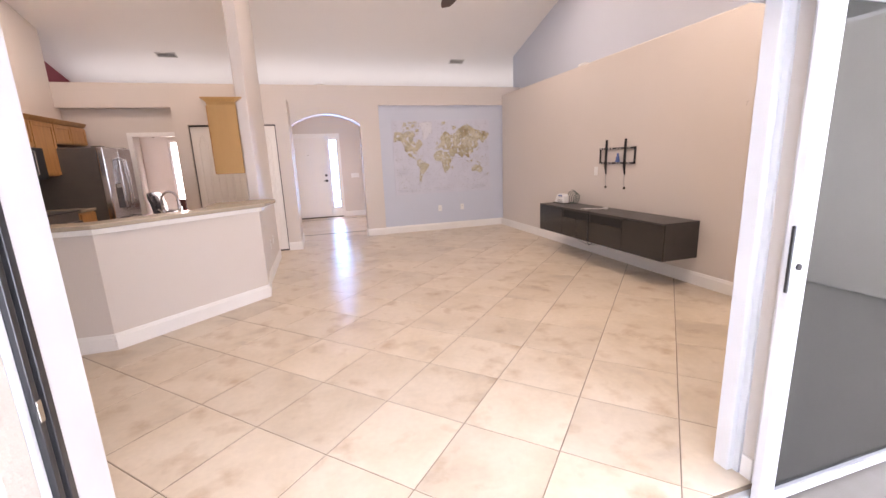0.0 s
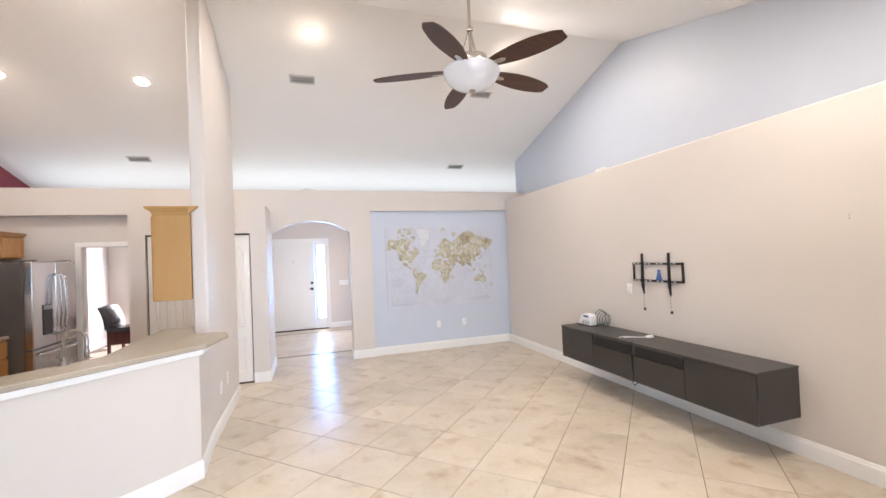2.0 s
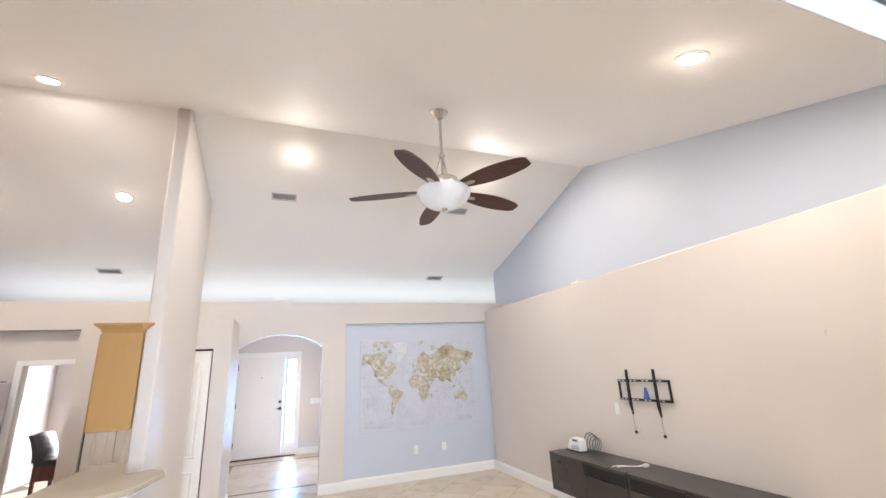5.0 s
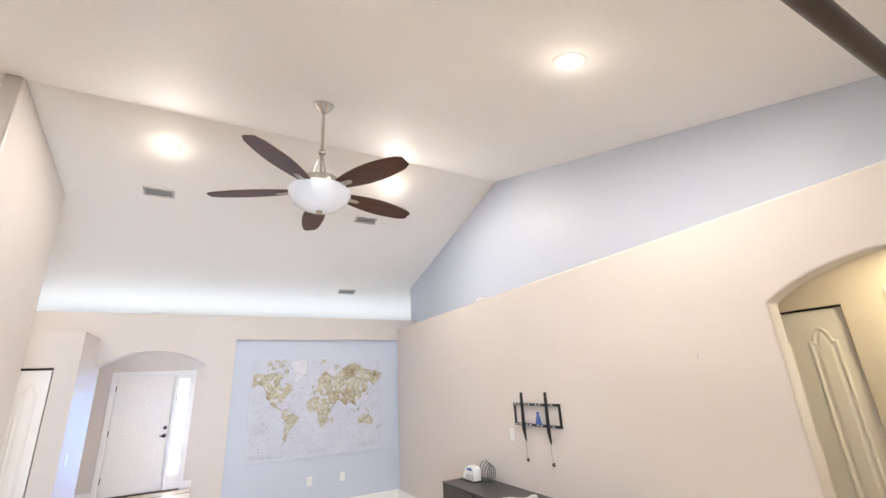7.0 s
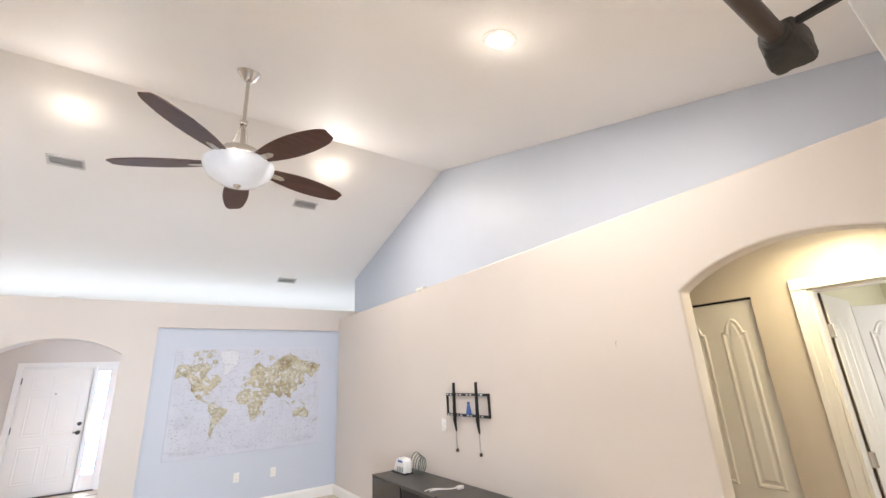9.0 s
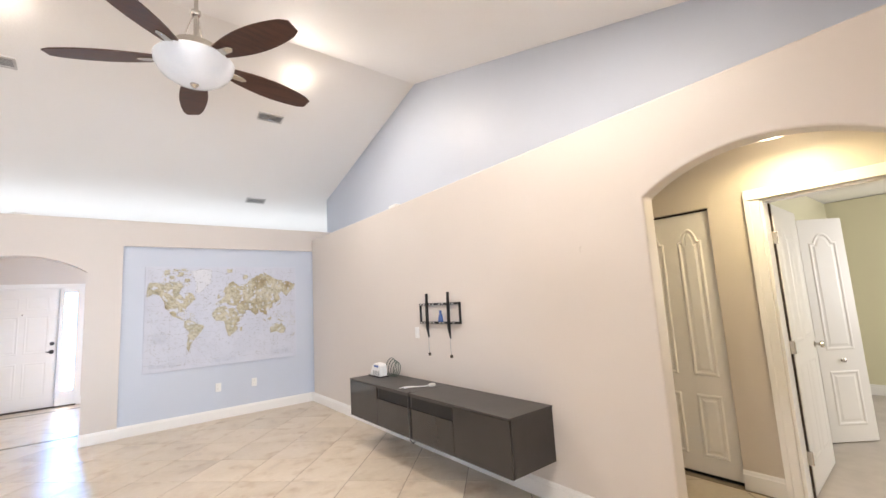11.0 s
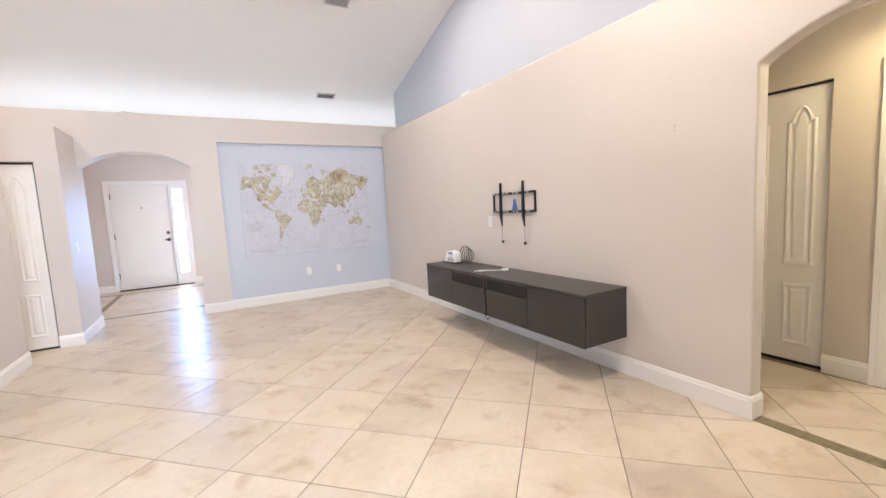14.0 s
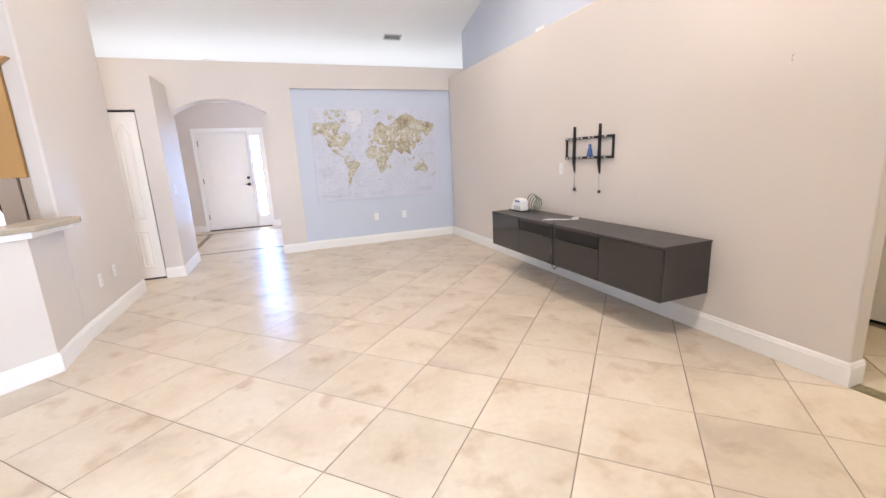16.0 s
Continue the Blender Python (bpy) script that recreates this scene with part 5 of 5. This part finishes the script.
# ---- map in the niche ----
def world_map():
    x0, x1, z0, z1, y = 2.805, 4.765, 0.735, 2.125, 10.335
    t = thing("world_map", "large pale blue and ochre canvas world map in the blue niche", "map", "", (3.78, y, z0))
    part("canvas", box(x0, y - 0.018, z0, x1, y, z1, 0.003), M["paper"], t, "pale blue printed canvas")

    coast, crumbs = [], random.Random(11)

    def place(lon, lat):
        lat = max(-58, min(80, lat))
        f = math.log(math.tan(math.pi / 4 + math.radians(lat) / 2))
        return x0 + (x1 - x0) * max(0.012, -0.012 + 0.94 * (lon + 170) / 350 + 0.00036 * max(0, lon + 16)), z0 + (z1 - z0) * min(0.975, 0.43 + 0.235 * f)

    def shape(name, pts, material, depth, rough=0.012, label=""):
        fine = []
        for (a, b), (c, d) in zip(pts, pts[1:] + pts[:1]):
            p, q = place(a, b), place(c, d)
            n = max(1, int(math.hypot(q[0] - p[0], q[1] - p[1]) / 0.02))
            for i in range(n):
                u, v = p[0] + (q[0] - p[0]) * i / n, p[1] + (q[1] - p[1]) * i / n
                w = noise.noise_vector((u * 31, v * 31, 3.1))
                fine.append((min(x1 - 0.006, max(x0 + 0.006, u + rough * w.x)), min(z1 - 0.006, max(z0 + 0.006, v + rough * w.y))))
        for u, v in fine:
            if crumbs.random() < 0.85:
                coast.append((u + crumbs.uniform(-0.014, 0.010), v + crumbs.uniform(-0.010, 0.008)))
        part(name, prism(fine, "y", y - 0.018 - depth, y - 0.0175), material, t, label)

    shape("land_print", [(-168, 66), (-156, 71), (-125, 70), (-95, 72), (-82, 68), (-94, 60), (-80, 52), (-78, 60), (-65, 60), (-56, 52), (-66, 45), (-75, 38), (-81, 31), (-80, 25), (-84, 30), (-97, 28), (-97, 20), (-88, 21), (-83, 10), (-78, 8), (-90, 14), (-105, 20), (-115, 31), (-124, 40), (-124, 48), (-135, 58), (-150, 60), (-165, 55)], M["land"], 0.0012, 0.012, "ochre continent print")
    shape("land_print", [(-80, 8), (-72, 12), (-60, 8), (-50, 0), (-35, -6), (-39, -16), (-48, -26), (-58, -36), (-65, -43), (-68, -54), (-74, -50), (-72, -30), (-70, -18), (-81, -5)], M["land"], 0.0012)
    shape("land_print", [(-16, 14), (-16, 24), (-6, 35), (10, 37), (20, 32), (33, 31), (43, 12), (51, 12), (40, -4), (40, -15), (33, -26), (20, -35), (13, -18), (9, 2), (-8, 5)], M["land"], 0.0014)
    shape("land_print", [(-9, 37), (-9, 43), (0, 47), (8, 54), (10, 58), (6, 60), (14, 68), (28, 71), (42, 66), (60, 69), (70, 73), (100, 77), (130, 72), (160, 70), (179, 67), (170, 60), (162, 57), (156, 51), (143, 59), (136, 54), (140, 46), (128, 38), (122, 39), (121, 30), (108, 21), (106, 10), (100, 14), (97, 17), (90, 22), (80, 12), (74, 18), (67, 25), (57, 26), (58, 20), (45, 13), (36, 30), (36, 37), (27, 37), (22, 37), (16, 41), (12, 44), (3, 42)], M["land"], 0.0012)
    shape("land_print", [(114, -22), (122, -17), (131, -12), (137, -16), (142, -11), (147, -19), (153, -27), (150, -37), (140, -37), (130, -32), (116, -34)], M["land"], 0.0012)
    shape("land_print", [(95, 5), (104, -2), (106, -6), (100, -2)], M["land"], 0.0012, 0.006)
    shape("land_print", [(109, 1), (117, 6), (118, 0), (114, -4), (110, -2)], M["land"], 0.0012, 0.006)
    shape("land_print", [(132, -1), (140, -3), (149, -9), (140, -8)], M["land"], 0.0012, 0.006)
    shape("land_print", [(44, -16), (50, -14), (48, -25), (44, -24)], M["land"], 0.0012, 0.005)
    shape("land_print", [(131, 32), (140, 36), (142, 43), (137, 37)], M["land"], 0.0012, 0.005)
    shape("land_print", [(167, -46), (173, -40), (177, -38), (172, -44)], M["land"], 0.0012, 0.004)
    shape("land_print", [(-6, 50), (1, 52), (-3, 58), (-5, 55)], M["land"], 0.0012, 0.004)
    shape("ice_print", [(-55, 60), (-45, 60), (-22, 70), (-18, 79), (-40, 80), (-68, 78), (-54, 70)], M["ice"], 0.0010, 0.010, "pale ice print")
    for a, b in ((-90, 76), (-110, 74), (-75, 72), (-85, 79), (-100, 79), (20, 78), (56, 74), (-120, 77)):
        shape("land_print", [(a - 6, b - 1.2), (a + 5, b - 1.0), (a + 7, b + 1.2), (a - 4, b + 1.4)], M["land"], 0.0010, 0.012)
    for u0, u1, v0, v1 in ((0.045, 0.125, 0.26, 0.37), (0.03, 0.20, 0.035, 0.075), (0.42, 0.56, 0.035, 0.065), (0.80, 0.95, 0.04, 0.10)):
        part("inset_print", box(x0 + (x1 - x0) * u0, y - 0.0186, z0 + (z1 - z0) * v0, x0 + (x1 - x0) * u1, y - 0.0179, z0 + (z1 - z0) * v1), M["inset"], t, "grey-blue inset print")
    rnd = random.Random(5)
    bm = bmesh.new()
    for i in range(1900):
        u, v = rnd.uniform(x0 + 0.03, x1 - 0.05), rnd.uniform(z0 + 0.04, z1 - 0.03)
        l, h = rnd.uniform(0.005, 0.022), rnd.uniform(0.0014, 0.0036)
        q = [bm.verts.new((u, y - 0.0196, v)), bm.verts.new((u + l, y - 0.0196, v)), bm.verts.new((u + l, y - 0.0196, v + h)), bm.verts.new((u, y - 0.0196, v + h))]
        bm.faces.new(q)
    for u, v in coast:
        l, h = rnd.uniform(0.004, 0.018), rnd.uniform(0.003, 0.008)
        u, v = min(x1 - 0.02, max(x0 + 0.006, u)), min(z1 - 0.012, max(z0 + 0.006, v))
        bm.faces.new([bm.verts.new(p) for p in ((u, y - 0.0198, v), (u + l, y - 0.0198, v), (u + l, y - 0.0198, v + h), (u, y - 0.0198, v + h))])
    for k in range(7):
        v = z0 + 0.10 + k * 0.19
        box(x0 + 0.01, y - 0.0186, v, x1 - 0.01, y - 0.0178, v + 0.0006, 0, bm)
    for k in range(10):
        u = x0 + 0.08 + k * 0.2
        box(u, y - 0.0186, z0 + 0.01, u + 0.0006, y - 0.0178, z1 - 0.01, 0, bm)
    tagged(part("lettering", bm, M["ink"], t, "fine grey lettering and grid lines"), kind="stuff")
    bm = bmesh.new()
    for i in range(160):
        u, v = place(rnd.uniform(118, 178), rnd.uniform(-22, 22))
        box(u, y - 0.0192, v, u + rnd.uniform(0.003, 0.010), y - 0.0178, v + rnd.uniform(0.003, 0.008), 0, bm)
    for i in range(110):
        u, v = place(rnd.uniform(-130, -70), rnd.uniform(66, 79))
        box(u, y - 0.0192, v, u + rnd.uniform(0.006, 0.022), y - 0.0178, v + rnd.uniform(0.004, 0.012), 0, bm)
    for i in range(50):
        u, v = place(rnd.uniform(-88, -58), rnd.uniform(10, 25))
        box(u, y - 0.0192, v, u + rnd.uniform(0.003, 0.014), y - 0.0178, v + rnd.uniform(0.003, 0.007), 0, bm)
    tagged(part("islands", bm, M["land"], t, "small ochre island prints"), kind="stuff")


world_map()

# ---- floor ----
TILE, STEP, AX, AY = 0.4985, 0.3535, 3.06, 6.03
floor = structure("floor", box(-2.9, 3.46, -0.15, 6.2, 15.0, -0.003), M["grout"], "diagonally laid beige glazed floor tiles with dark grout", "floor")


def clip(poly, n, d):
    """The part of a polygon on the side n . p >= d."""
    out = []
    for i, p in enumerate(poly):
        q = poly[(i + 1) % len(poly)]
        a, b = n[0] * p[0] + n[1] * p[1] - d, n[0] * q[0] + n[1] * q[1] - d
        if a >= 0:
            out.append(p)
        if (a > 0) != (b > 0) and abs(a - b) > 1e-9:
            s = a / (a - b)
            out.append((p[0] + s * (q[0] - p[0]), p[1] + s * (q[1] - p[1])))
    return out


def tile_mesh(poly, bm=None, lift=0.0):
    """A tile's flat body with a small broken edge."""
    bm = bm or bmesh.new()
    cx, cy = sum(p[0] for p in poly) / len(poly), sum(p[1] for p in poly) / len(poly)
    ins = []
    for p in poly:
        dx, dy = cx - p[0], cy - p[1]
        k = 0.004 / max(0.05, math.hypot(dx, dy))
        ins.append((p[0] + dx * k, p[1] + dy * k))
    lo = [bm.verts.new((x, y, -0.006)) for x, y in poly]
    mid = [bm.verts.new((x, y, -0.0015 + lift)) for x, y in poly]
    top = [bm.verts.new((x, y, lift)) for x, y in ins]
    n = len(poly)
    for i in range(n):
        j = (i + 1) % n
        bm.faces.new((lo[i], lo[j], mid[j], mid[i]))
        bm.faces.new((mid[i], mid[j], top[j], top[i]))
    bm.faces.new(top)
    return bm


H = STEP - 0.0036
full = [(H, 0), (0, H), (-H, 0), (0, -H)]
full_mesh = mesh_of(tile_mesh(full), "tile", M["tile"])
BANDS = [(0.41, 10.93, 2.80, 11.01), (0.76, 13.26, 2.80, 13.34), (0.76, 11.01, 0.84, 13.26), (5.035, 3.70, 5.125, 4.785)]
rest = bmesh.new()
for i in range(-19, 12):
    for j in range(-10, 28):
        if (i + j) % 2 == 0:
            continue
        cx, cy = AX + i * STEP, AY + j * STEP
        if not (-2.5 < cx < 6.35 and 3.2 < cy < 15):
            continue
        poly = [(cx + u, cy + v) for u, v in full]
        for n, d in (((0, 1), 3.475), ((-1, 0), -6.10)):
            poly = clip(poly, n, d)
            if len(poly) < 3:
                break
        if len(poly) < 3:
            continue
        pieces = [poly]
        for bx0, by0, bx1, by1 in BANDS:
            nxt = []
            for p in pieces:
                if min(q[0] for q in p) >= bx1 or max(q[0] for q in p) <= bx0 or min(q[1] for q in p) >= by1 or max(q[1] for q in p) <= by0:
                    nxt.append(p)
                    continue
                split = [(((0, 1), by1),), (((0, -1), -by0),)] if bx1 - bx0 > by1 - by0 else [(((1, 0), bx1),), (((-1, 0), -bx0),)]
                for cut in split:
                    r = p
                    for n, d in cut:
                        r = clip(r, n, d + 0.003)
                    if len(r) >= 3:
                        nxt.append(r)
            pieces = nxt
        near = cx > -0.9 and cy < 10.6 and not (cx < 0.4 and cy > 7.4)
        for p in pieces:
            if len(p) == 4 and p is poly and near:
                ob = new("tile", full_mesh)
                ob.location = (cx, cy, 0)
            elif near:
                ob = new("tile", mesh_of(tile_mesh([(x - cx, y - cy) for x, y in p]), "tile", M["tile"]))
                ob.location = (cx, cy, 0)
            else:
                tile_mesh(p, rest)
                continue
            ob.parent = floor
far = part("floor_tiles_beyond", rest, M["tile"], floor)
tagged(far, "beige glazed floor tiles", kind="stuff")
for bx0, by0, bx1, by1 in BANDS:
    b = bmesh.new()
    long_x = bx1 - bx0 > by1 - by0
    n = int(max(bx1 - bx0, by1 - by0) / 0.03)
    for i in range(n):
        for k in range(3):
            s = 0.03
            u, v = (bx0 + i * s, by0 + k * s) if long_x else (bx0 + k * s, by0 + i * s)
            box(u + 0.0015, v + 0.0015, -0.006, u + s - 0.0015, v + s - 0.0015, -0.0005, 0, b)
    tagged(part("mosaic_band", b, M["mosaic"], floor, "olive brown mosaic border strip"), kind="stuff")
